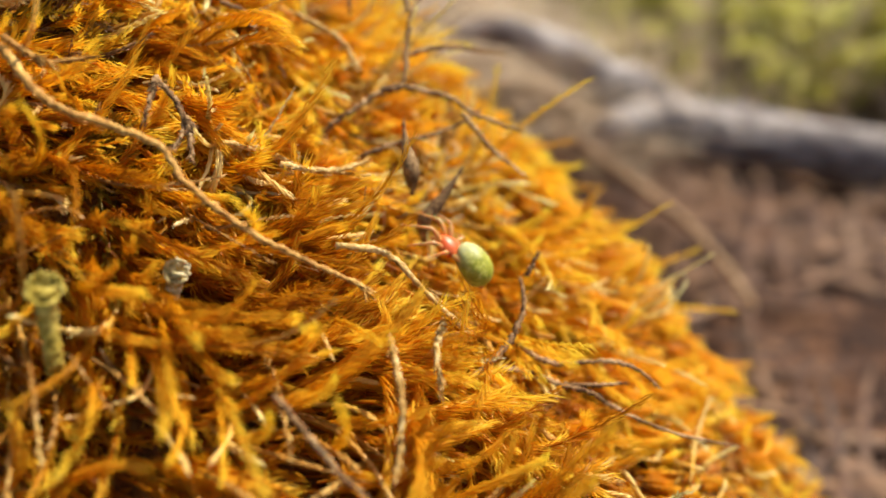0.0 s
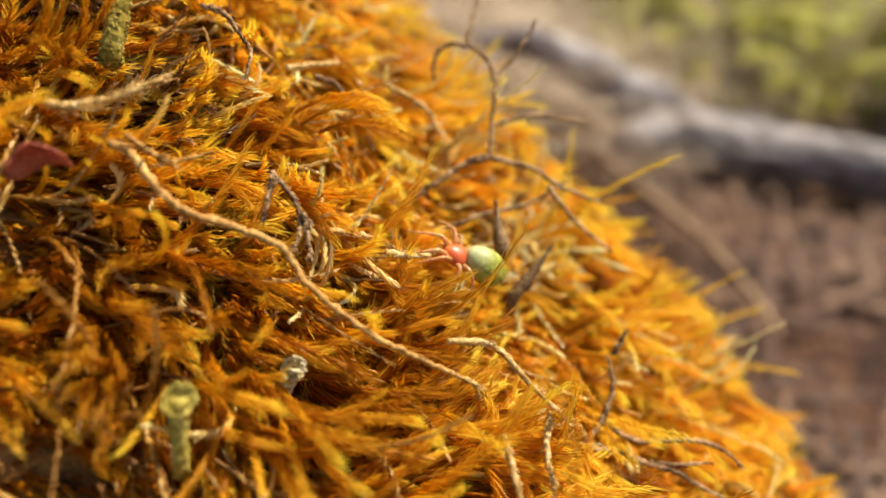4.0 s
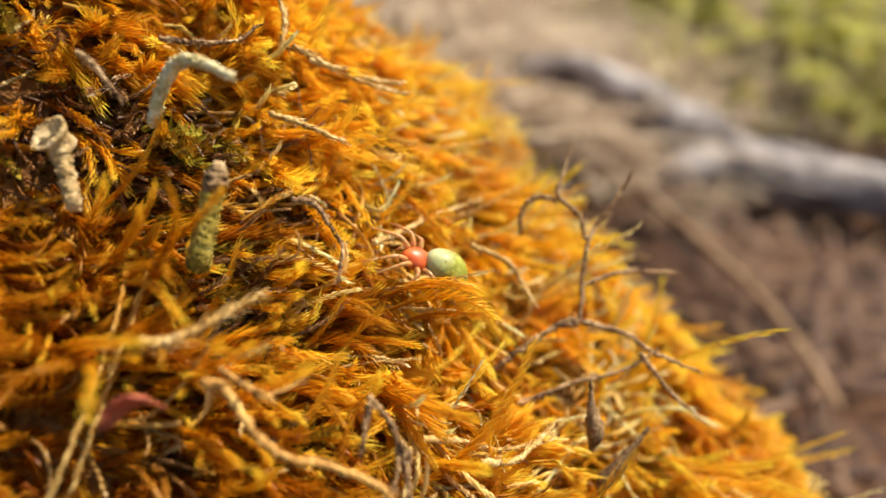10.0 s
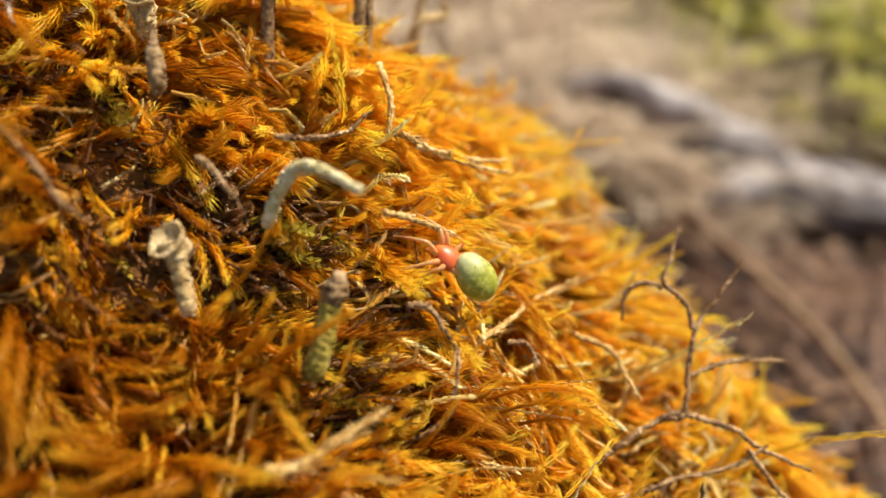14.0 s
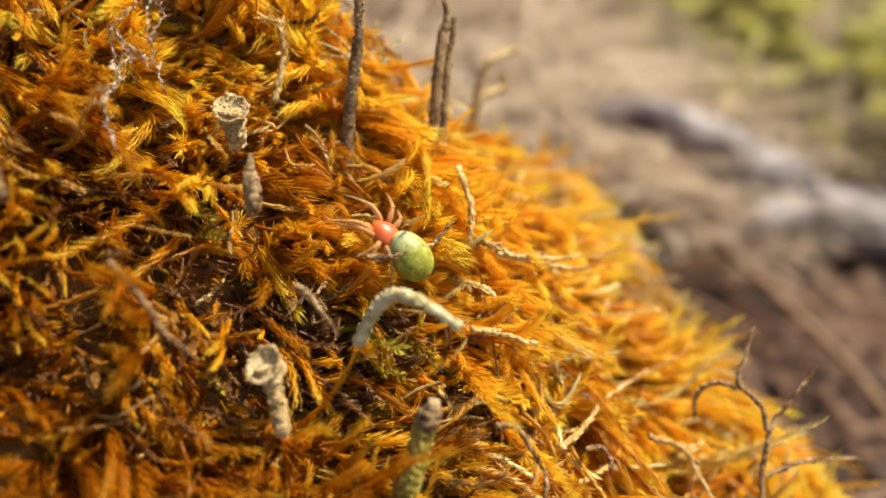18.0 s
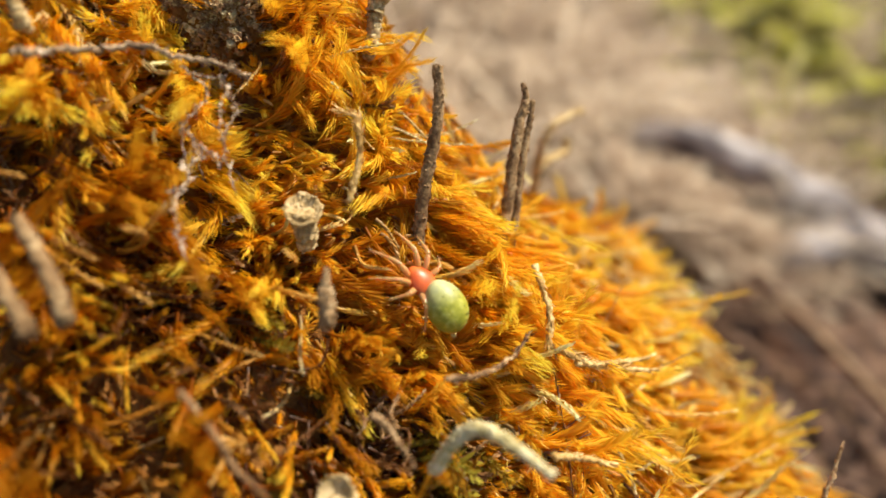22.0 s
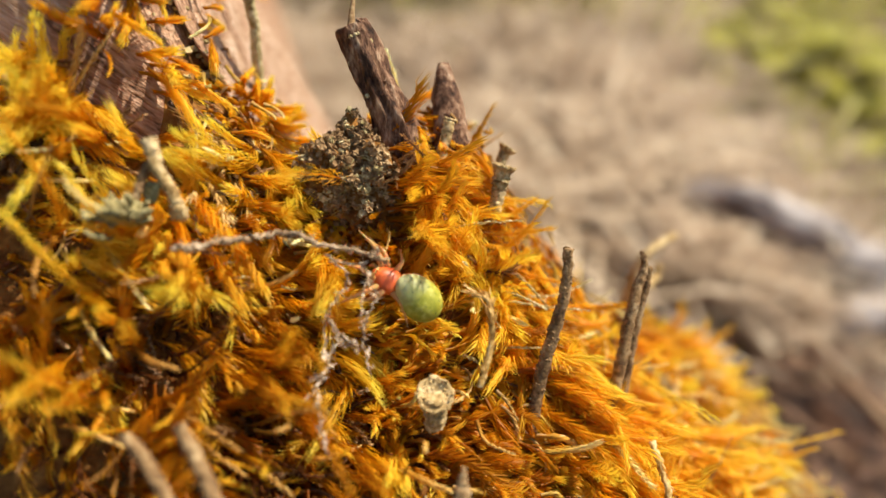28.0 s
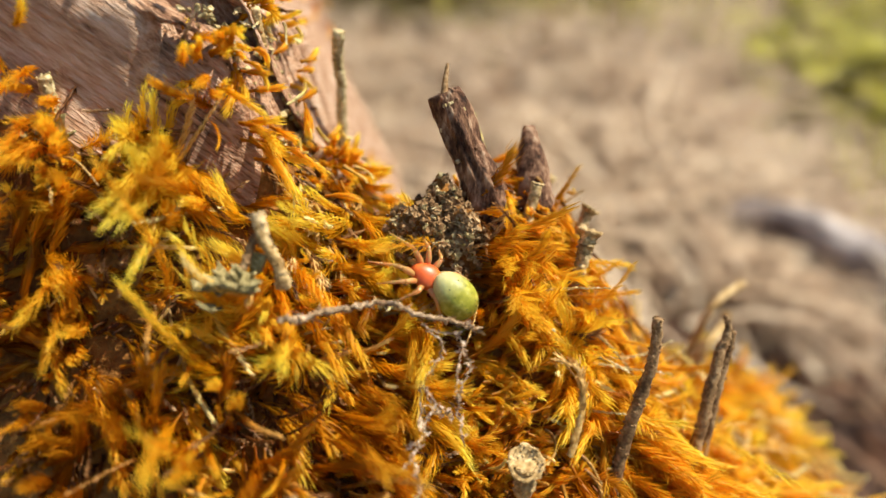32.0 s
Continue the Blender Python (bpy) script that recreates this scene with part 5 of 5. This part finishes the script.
# ---- the spider ----
def spider_skin():
    """Yellow-green abdomen with a pale front, fine mottling and pairs of small dark dots."""
    m, nt, b = material("spider_green", 0.45)
    n = noise_node(nt, 2100, 5)
    col = ramp(nt, n, [(0.34, (0.21, 0.215, 0.02)), (0.52, (0.31, 0.305, 0.035)), (0.68, (0.46, 0.44, 0.10))])
    tc = nt.nodes.new("ShaderNodeTexCoord")
    sep = nt.nodes.new("ShaderNodeSeparateXYZ")
    nt.links.new(tc.outputs["Object"], sep.inputs[0])
    mr = nt.nodes.new("ShaderNodeMapRange")
    mr.inputs["From Min"].default_value, mr.inputs["From Max"].default_value = 0.2 * MM, 1.85 * MM
    nt.links.new(sep.outputs["Y"], mr.inputs["Value"])
    mul = nt.nodes.new("ShaderNodeMath")
    mul.operation = "MULTIPLY"
    nt.links.new(mr.outputs[0], mul.inputs[0])
    mul.inputs[1].default_value = 0.55
    col = mix(nt, mul.outputs[0], col, (0.66, 0.66, 0.40))
    under = nt.nodes.new("ShaderNodeMapRange")
    under.inputs["From Min"].default_value, under.inputs["From Max"].default_value = -0.35 * MM, -1.0 * MM
    nt.links.new(sep.outputs["Z"], under.inputs["Value"])
    col = mix(nt, under.outputs[0], col, (0.24, 0.08, 0.025))
    nt.links.new(col, b.inputs["Base Color"])
    b.inputs["Specular IOR Level"].default_value = 0.3
    b.inputs["Subsurface Weight"].default_value = 0.25
    b.inputs["Subsurface Radius"].default_value = (0.6, 0.5, 0.15)
    b.inputs["Subsurface Scale"].default_value = 0.5 * MM
    bump(nt, b, noise_node(nt, 2600, 3), 0.3, 0.00006)
    return m


GREEN = spider_skin()
DOT = material("spider_dot", 0.5)
DOT[2].inputs["Base Color"].default_value = (0.05, 0.07, 0.015, 1)
DOT = DOT[0]
RED, nt_, b_ = material("spider_red", 0.4)
nt_.links.new(ramp(nt_, noise_node(nt_, 700), [(0.3, (0.48, 0.055, 0.01)), (0.7, (0.72, 0.17, 0.03))]), b_.inputs["Base Color"])
b_.inputs["Subsurface Weight"].default_value, b_.inputs["Subsurface Scale"].default_value = 0.12, 0.25 * MM
LEG, nt_, b_ = material("spider_leg", 0.3)
nt_.links.new(ramp(nt_, noise_node(nt_, 500), [(0.3, (0.84, 0.38, 0.10)), (0.7, (0.95, 0.60, 0.24))]), b_.inputs["Base Color"])
b_.inputs["Subsurface Weight"].default_value, b_.inputs["Subsurface Scale"].default_value = 0.4, 0.3 * MM
b_.inputs["Transmission Weight"].default_value = 0.5
EYE, nt_, b_ = material("spider_eye", 0.08)
b_.inputs["Base Color"].default_value = (0.01, 0.008, 0.008, 1)

spider = tagged(new("spider"), "small cucumber spider with green abdomen and red translucent forebody", "spider")
# Its base lies under the abdomen's middle; +y is ahead, +z up.
abdomen = part("abdomen", mesh_of("abdomen", ball((1.5 * MM, 2.12 * MM, 1.42 * MM), segs=36, rings_=28)), GREEN, spider, "glossy yellow-green egg-shaped abdomen")
me = abdomen.data
for v in me.vertices:
    y = v.co.y / (2.12 * MM)
    k = 1.0 - 0.12 * y + 0.04 * (1 - y * y)
    v.co.x *= k
    v.co.z *= k
abdomen.matrix_basis = pose(0, 0, 0.2 * MM, 14, 0, -8)
for k, (ax, ay) in enumerate(((0.5, 1.0), (0.62, 0.3), (0.62, -0.4), (0.5, -1.0), (0.34, -1.45))):
    for sgn in (-1, 1):
        z = 1.42 * math.sqrt(max(0, 1 - (ax / 1.5) ** 2 - (ay / 2.12) ** 2)) * (1.03 - 0.057 * ay)
        part("spot", mesh_of("spot", ball((0.05 * MM, 0.06 * MM, 0.035 * MM), (sgn * ax * MM, ay * MM, z * MM), 8, 6)), DOT, abdomen)
part("spinneret", mesh_of("spinneret", ball((0.3 * MM, 0.35 * MM, 0.25 * MM), (0, -1.95 * MM, -0.55 * MM), 12, 8)), RED, abdomen, "small reddish spinneret")
forebody = part("forebody", mesh_of("forebody", ball((1.06 * MM, 1.38 * MM, 0.76 * MM), segs=24, rings_=18)), RED, spider, "glossy translucent orange-red forebody")
for v in forebody.data.vertices:
    y = v.co.y / (1.38 * MM)
    v.co.x *= 1.0 - 0.34 * max(0, y) ** 1.2
    v.co.z *= 1.0 + 0.12 * y
forebody.matrix_basis = pose(0, 2.6 * MM, -0.3 * MM, -6, 0, 0)
for ex, ey, ez, er in ((0.13, 0.92, 0.42, 0.085), (0.15, 1.08, 0.2, 0.085), (0.42, 0.86, 0.3, 0.07), (0.46, 0.95, 0.16, 0.06)):
    for sgn in (-1, 1):
        part("eye", mesh_of("eye", ball((er * MM,) * 3, (sgn * ex * MM, ey * MM, ez * MM), 10, 8)), EYE, forebody, "tiny black eye")
for sgn in (-1, 1):
    pts = curve([(sgn * 0.25 * MM, 0.95 * MM, -0.1 * MM), (sgn * 0.42 * MM, 1.45 * MM, 0.15 * MM), (sgn * 0.36 * MM, 1.75 * MM, -0.3 * MM)], 10)
    part("pedipalp", mesh_of("pedipalp", tube(pts, [0.13 * MM, 0.12 * MM, 0.15 * MM, 0.08 * MM], 8)), LEG, forebody)
    part("jaw", mesh_of("jaw", ball((0.2 * MM, 0.25 * MM, 0.4 * MM), (sgn * 0.2 * MM, 1.0 * MM, -0.35 * MM), 10, 8)), RED, forebody)

# Each leg turns at its hip on the forebody.
LEGS = ((0.5, 0.72, 74, 3.3), (0.72, 0.35, 40, 2.9), (0.76, -0.15, 2, 2.1), (0.6, -0.55, -54, 2.8))
legs = []
for hip_x, hip_y, fan, reach in LEGS:
    for sgn in (-1, 1):
        a = radians(fan)
        out = np.array([math.cos(a) * sgn, math.sin(a), 0.0])
        up = np.array([0, 0, 1.0])
        ahead = np.array([0, 1.0 if fan > 0 else -0.6, 0])
        joints = np.array([(0, 0, 0), out * 0.22 * reach + up * 0.17 * reach, out * 0.42 * reach + up * 0.26 * reach, out * 0.53 * reach + up * 0.21 * reach + ahead * 0.1,
                           out * 0.72 * reach + up * 0.02 * reach + ahead * 0.35, out * 0.84 * reach - up * 0.1 * reach + ahead * 0.5, out * 0.95 * reach - up * 0.24 * reach + ahead * 0.6]) * MM
        thigh, shin, toe = curve(joints[:3], 10), curve(joints[2:5], 10), curve(joints[4:], 8)
        leg = part("leg", mesh_of("leg", tube(thigh, [0.15 * MM, 0.25 * MM, 0.23 * MM, 0.16 * MM], 12)), LEG, spider, "pale orange translucent leg")
        part("shin", mesh_of("shin", tube(shin, [0.16 * MM, 0.17 * MM, 0.14 * MM, 0.10 * MM], 10)), LEG, leg)
        part("foot", mesh_of("foot", tube(toe, [0.095 * MM, 0.08 * MM, 0.055 * MM, 0.03 * MM], 8)), LEG, leg)
        pts = np.concatenate([thigh, shin, toe])
        hairs = []
        for k in range(60):
            j = rng.integers(3, len(pts) - 1)
            q = unit(rng.normal(0, 1, 3))
            hairs.append(tube([pts[j], pts[j] + q * 0.34 * MM + (pts[j] - pts[j - 1]) * 0.8], [0.014 * MM, 0.004 * MM], 3, cap=False))
        part("leg_bristle", mesh_of("leg_bristle", *hairs), LEG, leg)
        legs.append((leg, sgn, hip_x, hip_y))


SIZE = 0.9
for ob in spider.children:
    ob.data.transform(Matrix.Scale(SIZE, 4))
    for q in ob.children:
        q.data.transform(Matrix.Scale(SIZE, 4))
    ob.matrix_basis.translation = ob.matrix_basis.translation * SIZE


def motions():
    walk(spider, [(t, pose(x, y, z, rx, ry, rz)) for t, x, y, z, rx, ry, rz in SPIDER])
    times = [0.5 * k for k in range(65)]
    for k, (leg, sgn, hx, hy) in enumerate(legs):
        pair = k // 2
        phase = math.pi * ((pair + (sgn > 0)) % 2) + 0.4 * pair
        rows = []
        for t in times:
            pace = 0.35 if t > 31.3 or 20.6 < t < 22.4 else 1.0
            swing = pace * (13 * math.sin(t * 4.1 + phase) + 5 * math.sin(t * 1.7 + k))
            lift = pace * 9 * max(0, math.cos(t * 4.1 + phase)) * sgn
            rows.append((t, pose(sgn * hx * MM * SIZE, (2.6 + hy) * MM * SIZE, -0.4 * MM * SIZE, 0, -lift, swing * sgn)))
        walk(leg, rows)


# ---- the forest floor behind ----
DRY_GRASS = mottled("dry_grass", [(0.3, (0.22, 0.14, 0.08)), (0.5, (0.44, 0.32, 0.21)), (0.75, (0.70, 0.56, 0.40))], 60, 0.6, island=0.5, translucent=0.25)
GRASS = mottled("green_grass", [(0.3, (0.19, 0.172, 0.02)), (0.5, (0.39, 0.35, 0.065)), (0.75, (0.62, 0.55, 0.17))], 20, 0.5, island=0.6, translucent=0.35)
NEEDLE = mottled("needles", [(0.3, (0.028, 0.011, 0.004)), (0.5, (0.085, 0.034, 0.015)), (0.75, (0.20, 0.11, 0.055))], 60, 0.6, island=0.6)


DEADWOOD = mottled("dead_twig", [(0.3, (0.06, 0.03, 0.018)), (0.5, (0.16, 0.085, 0.05)), (0.75, (0.30, 0.2, 0.13))], 120, 0.8, 0.6, 0.0004)


def blades(name, x, y, length, wide, rise, mat, label, category, seed, z=0.0):
    """Curved narrow blades, each three segments long."""
    r = np.random.default_rng(seed)
    n = len(x)
    az = r.uniform(0, 2 * np.pi, n)
    d = np.stack([np.cos(az) * np.cos(rise), np.sin(az) * np.cos(rise), np.sin(rise)], -1)
    s = np.stack([-np.sin(az), np.cos(az), 0 * az], -1)
    base = np.stack([x, y, ground_height(x, y) + z * r.uniform(0, 1, n)], -1)
    vs = []
    for k, u in enumerate((0.0, 0.4, 0.75, 1.0)):
        c = base + d * (length * u)[:, None] + np.array([0, 0, -1]) * (length * np.sin(rise) * 0.55 * u * u)[:, None] + s * (0.12 * length * u * u * r.normal(0, 1, n))[:, None]
        w = (wide * (1, 0.95, 0.65, 0.05)[k])[:, None] / 2
        vs += [c + s * w, c - s * w]
    co = np.stack(vs, 1).reshape(-1, 3)
    k = np.arange(n)[:, None] * 8
    tris = np.concatenate([k + q for q in ([0, 1, 3], [0, 3, 2], [2, 3, 5], [2, 5, 4], [4, 5, 7], [4, 7, 6])], 1).reshape(-1, 3)
    ob = tagged(new(name, fast_mesh(name, co, tris)), label, category, kind="stuff")
    ob.data.materials.append(mat)
    return ob


r_ = np.random.default_rng(31)
n = 16000
x, y = r_.uniform(-0.45, 0.75, n), 0.2 + 1.0 * r_.uniform(0, 1, n) ** 1.3
ok = ((y > 0.25 + 0.25 * np.clip(x, 0, 0.3)) | (x < -0.06)) & (((x - 0.12) / 0.56) ** 2 + ((y - 0.55) / 0.62) ** 2 + noisy(x, y, 14, 0.16) + r_.uniform(-0.25, 0.25, n) < 0.95)
x, y, n = x[ok], y[ok], int(ok.sum())
blades("dry_grass", x, y, r_.uniform(0.03, 0.11, n), r_.uniform(0.0008, 0.002, n), np.clip(r_.normal(0.35, 0.25, n), 0.03, 1.2), DRY_GRASS, "matted dry tan grass on the forest floor", "grass", 1, 0.012)
px, py = np.r_[r_.normal(0.022, 0.017, 1500), r_.normal(0.036, 0.016, 1300)], np.r_[r_.normal(0.199, 0.007, 1500), r_.normal(0.208, 0.006, 1300)]
blades("grass_thatch", px, py, r_.uniform(0.008, 0.022, 2800), r_.uniform(0.0006, 0.0014, 2800), np.clip(r_.normal(0.3, 0.25, 2800), 0.02, 1.0), DRY_GRASS, "small heap of pale dry grass under the branch", "grass", 6, 0.012)
THATCH = mottled("bleached_straw", [(0.3, (0.28, 0.19, 0.115)), (0.5, (0.49, 0.37, 0.24)), (0.75, (0.72, 0.59, 0.42))], 60, 0.6, island=0.5, translucent=0.25)
n = 9000
x, y = r_.uniform(-0.3, 0.075, n), 0.155 + 0.42 * r_.uniform(0, 1, n) ** 1.2
ok = (y > 0.17 + 0.8 * np.maximum(0, x)) & (y < 0.36 + 0.9 * np.maximum(0, x + 0.06) + noisy(x, y, 30, 0.02)) & (noisy(x, y, 42, 0.5) + r_.uniform(-0.3, 0.5, n) > -0.25)
x, y, n = x[ok], y[ok], int(ok.sum())
blades("bleached_straw", x, y, r_.uniform(0.02, 0.07, n), r_.uniform(0.0008, 0.0022, n), np.clip(r_.normal(0.25, 0.2, n), 0.02, 0.9), THATCH, "bleached straw lying thick around the branch's end", "straw", 12, 0.012)
n = 7000
x, y = r_.uniform(-0.5, 1.1, n), 0.27 + 1.5 * r_.uniform(0, 1, n) ** 1.2
ok = (noisy(x, y, 9, 0.5) + 0.7 * np.clip((x - 0.05) * 2.5, -0.6, 0.6) + 0.5 * np.clip((y - 0.7) * 2, 0, 1) + 1.1 * np.exp(-((x + 0.25) / 0.15) ** 2) * (y > 0.42)) > 0.05
ok &= ((x - 0.25) / 0.8) ** 2 + ((y - 0.75) / 0.85) ** 2 + noisy(x, y, 7, 0.2) + r_.uniform(-0.3, 0.3, len(x)) < 0.9
x, y = x[ok], y[ok]
x, y = np.r_[x, r_.normal(-0.16, 0.06, 1100), r_.normal(-0.16, 0.04, 1400)], np.r_[y, r_.normal(0.475, 0.03, 1100), r_.normal(0.43, 0.022, 1400)]
n = len(x)
blades("green_grass", x, y, r_.uniform(0.04, 0.12, n), r_.uniform(0.0018, 0.004, n), np.clip(r_.normal(0.9, 0.3, n), 0.2, 1.5), GRASS, "yellow-green grass tufts behind the fallen branch", "grass", 2)
n = 8000
rad, az = 0.03 + 0.5 * r_.uniform(0, 1, n) ** 0.8, r_.uniform(0, 2 * np.pi, n)
x, y = 0.1 + rad * np.cos(az), 0.1 + rad * np.sin(az)
blades("needle_litter", x, y, r_.uniform(0.012, 0.05, n), r_.uniform(0.0007, 0.0022, n), np.clip(r_.normal(0.1, 0.12, n), 0.0, 0.6), NEEDLE, "brown needles and bits of bark littering the ground", "litter", 3, 0.006)
for k in range(14):
    cx, cy, az = r_.uniform(0.02, 0.34), r_.uniform(0.06, 0.30), r_.uniform(-0.9, 0.5)
    ln = r_.uniform(0.03, 0.09)
    pts = np.array([(cx + math.cos(az) * ln * s, cy + math.sin(az) * ln * s, float(ground_height(cx, cy)) + 0.004 + 0.003 * math.sin(3 * s + k)) for s in (-0.5, -0.2, 0.15, 0.5)])
    tw = tagged(new("fallen_twig"), "dry brown twig lying in the needle litter", "twig", "fallen twigs")
    part("stick", mesh_of("stick", tube(curve(pts, 14), [0.0016, 0.0019, 0.0015, 0.0009], 8, 0.1, k)), DEADWOOD, tw)
n = 16000
rad, az = 0.34 + 4.5 * r_.uniform(0, 1, n) ** 2.2, r_.uniform(0, 2 * np.pi, n)
x, y = rad * np.cos(az), 0.1 + rad * np.sin(az)
ok = ((x - 0.12) / 0.5) ** 2 + ((y - 0.55) / 0.56) ** 2 > 0.9 + noisy(x, y, 9, 0.1)
x, y, rad, n = x[ok], y[ok], rad[ok], int(ok.sum())
green = noisy(x, y, 3.5, 0.5) > 0.1
for which, mat, nm, label in ((green, GRASS, "meadow_grass", "yellow-green grass spreading over the forest floor"), (~green, DRY_GRASS, "withered_grass", "bleached dry grass around the mound")):
    k = int(which.sum())
    blades(nm, x[which], y[which], r_.uniform(0.05, 0.13, k) * (0.8 + 0.3 * rad[which]), r_.uniform(0.002, 0.005, k) * (0.8 + 0.4 * rad[which]), np.clip(r_.normal(0.6, 0.3, k), 0.05, 1.4), mat, label, "grass", 8, 0.01)
STALK_TAN = mottled("dry_stalk", [(0.3, (0.16, 0.09, 0.045)), (0.5, (0.30, 0.19, 0.10)), (0.75, (0.46, 0.32, 0.19))], 120, 0.7, 0.4, 0.0003)
stalk = tagged(new("dry_stalk"), "long tan dry grass stalk leaning over the litter", "stalk")
part("culm", mesh_of("culm", tube(curve(mm(STALK), 24), [0.0010, 0.0012, 0.0012, 0.0010], 8, 0.05)), STALK_TAN, stalk)

# Low broad-leaved herbs among the grass.
HERB = mottled("herb_leaf", [(0.3, (0.19, 0.177, 0.012)), (0.6, (0.38, 0.345, 0.035)), (0.8, (0.58, 0.51, 0.10))], 50, 0.45, island=0.4, translucent=0.35)
HERBS = ((0.075, 0.415), (0.098, 0.475), (0.131, 0.48), (0.16, 0.65), (0.225, 0.387), (0.262, 0.395), (0.16, 0.39), (0.083, 0.42), (0.113, 0.44), (0.143, 0.6), (0.176, 0.63), (0.09, 0.466), (0.12, 0.47), (0.215, 0.352), (0.145, 0.365), (0.18, 0.30), (-0.205, 0.524), (-0.232, 0.5), (-0.2, 0.455), (-0.17, 0.465), (-0.142, 0.48), (-0.19, 0.43), (-0.118, 0.5), (-0.225, 0.46), (-0.16, 0.5), (-0.09, 0.5))
for k in range(36):
    hx, hy = HERBS[k] if k < len(HERBS) else (r_.uniform(0.16, 0.75), r_.uniform(0.42, 0.95))
    herb = tagged(new("herb"), "low bright yellow-green leafy herb on the forest floor", "herb", "herbs")
    g = float(ground_height(hx, hy))
    for j in range(10):
        az, up = r_.uniform(0, 6.28), r_.uniform(0.012, 0.045) + (0.03 if hx < -0.05 else 0)
        c = np.array([hx + 0.02 * math.cos(az), hy + 0.02 * math.sin(az), g + up])
        part("stem", mesh_of("stem", tube([(hx, hy, g - 0.002), (hx + 0.008 * math.cos(az), hy + 0.008 * math.sin(az), g + up * 0.7), tuple(c)], [0.0008, 0.0007, 0.0005], 5)), HERB, herb)
        v, f = [], []
        for a in range(5):
            u = a / 4
            for b in range(3):
                w = (b - 1) * 0.011 * math.sin(math.pi * (0.08 + 0.86 * u))
                v.append((c[0] + math.cos(az) * u * 0.028 - math.sin(az) * w, c[1] + math.sin(az) * u * 0.028 + math.cos(az) * w, c[2] + 0.004 * math.sin(3 * u) + 0.0025 * abs(b - 1)))
        for a in range(4):
            for b in range(2):
                f.append((a * 3 + b, a * 3 + b + 1, a * 3 + b + 4, a * 3 + b + 3))
        part("leaf", mesh_of("leaf", (v, f)), HERB, herb)


motions()
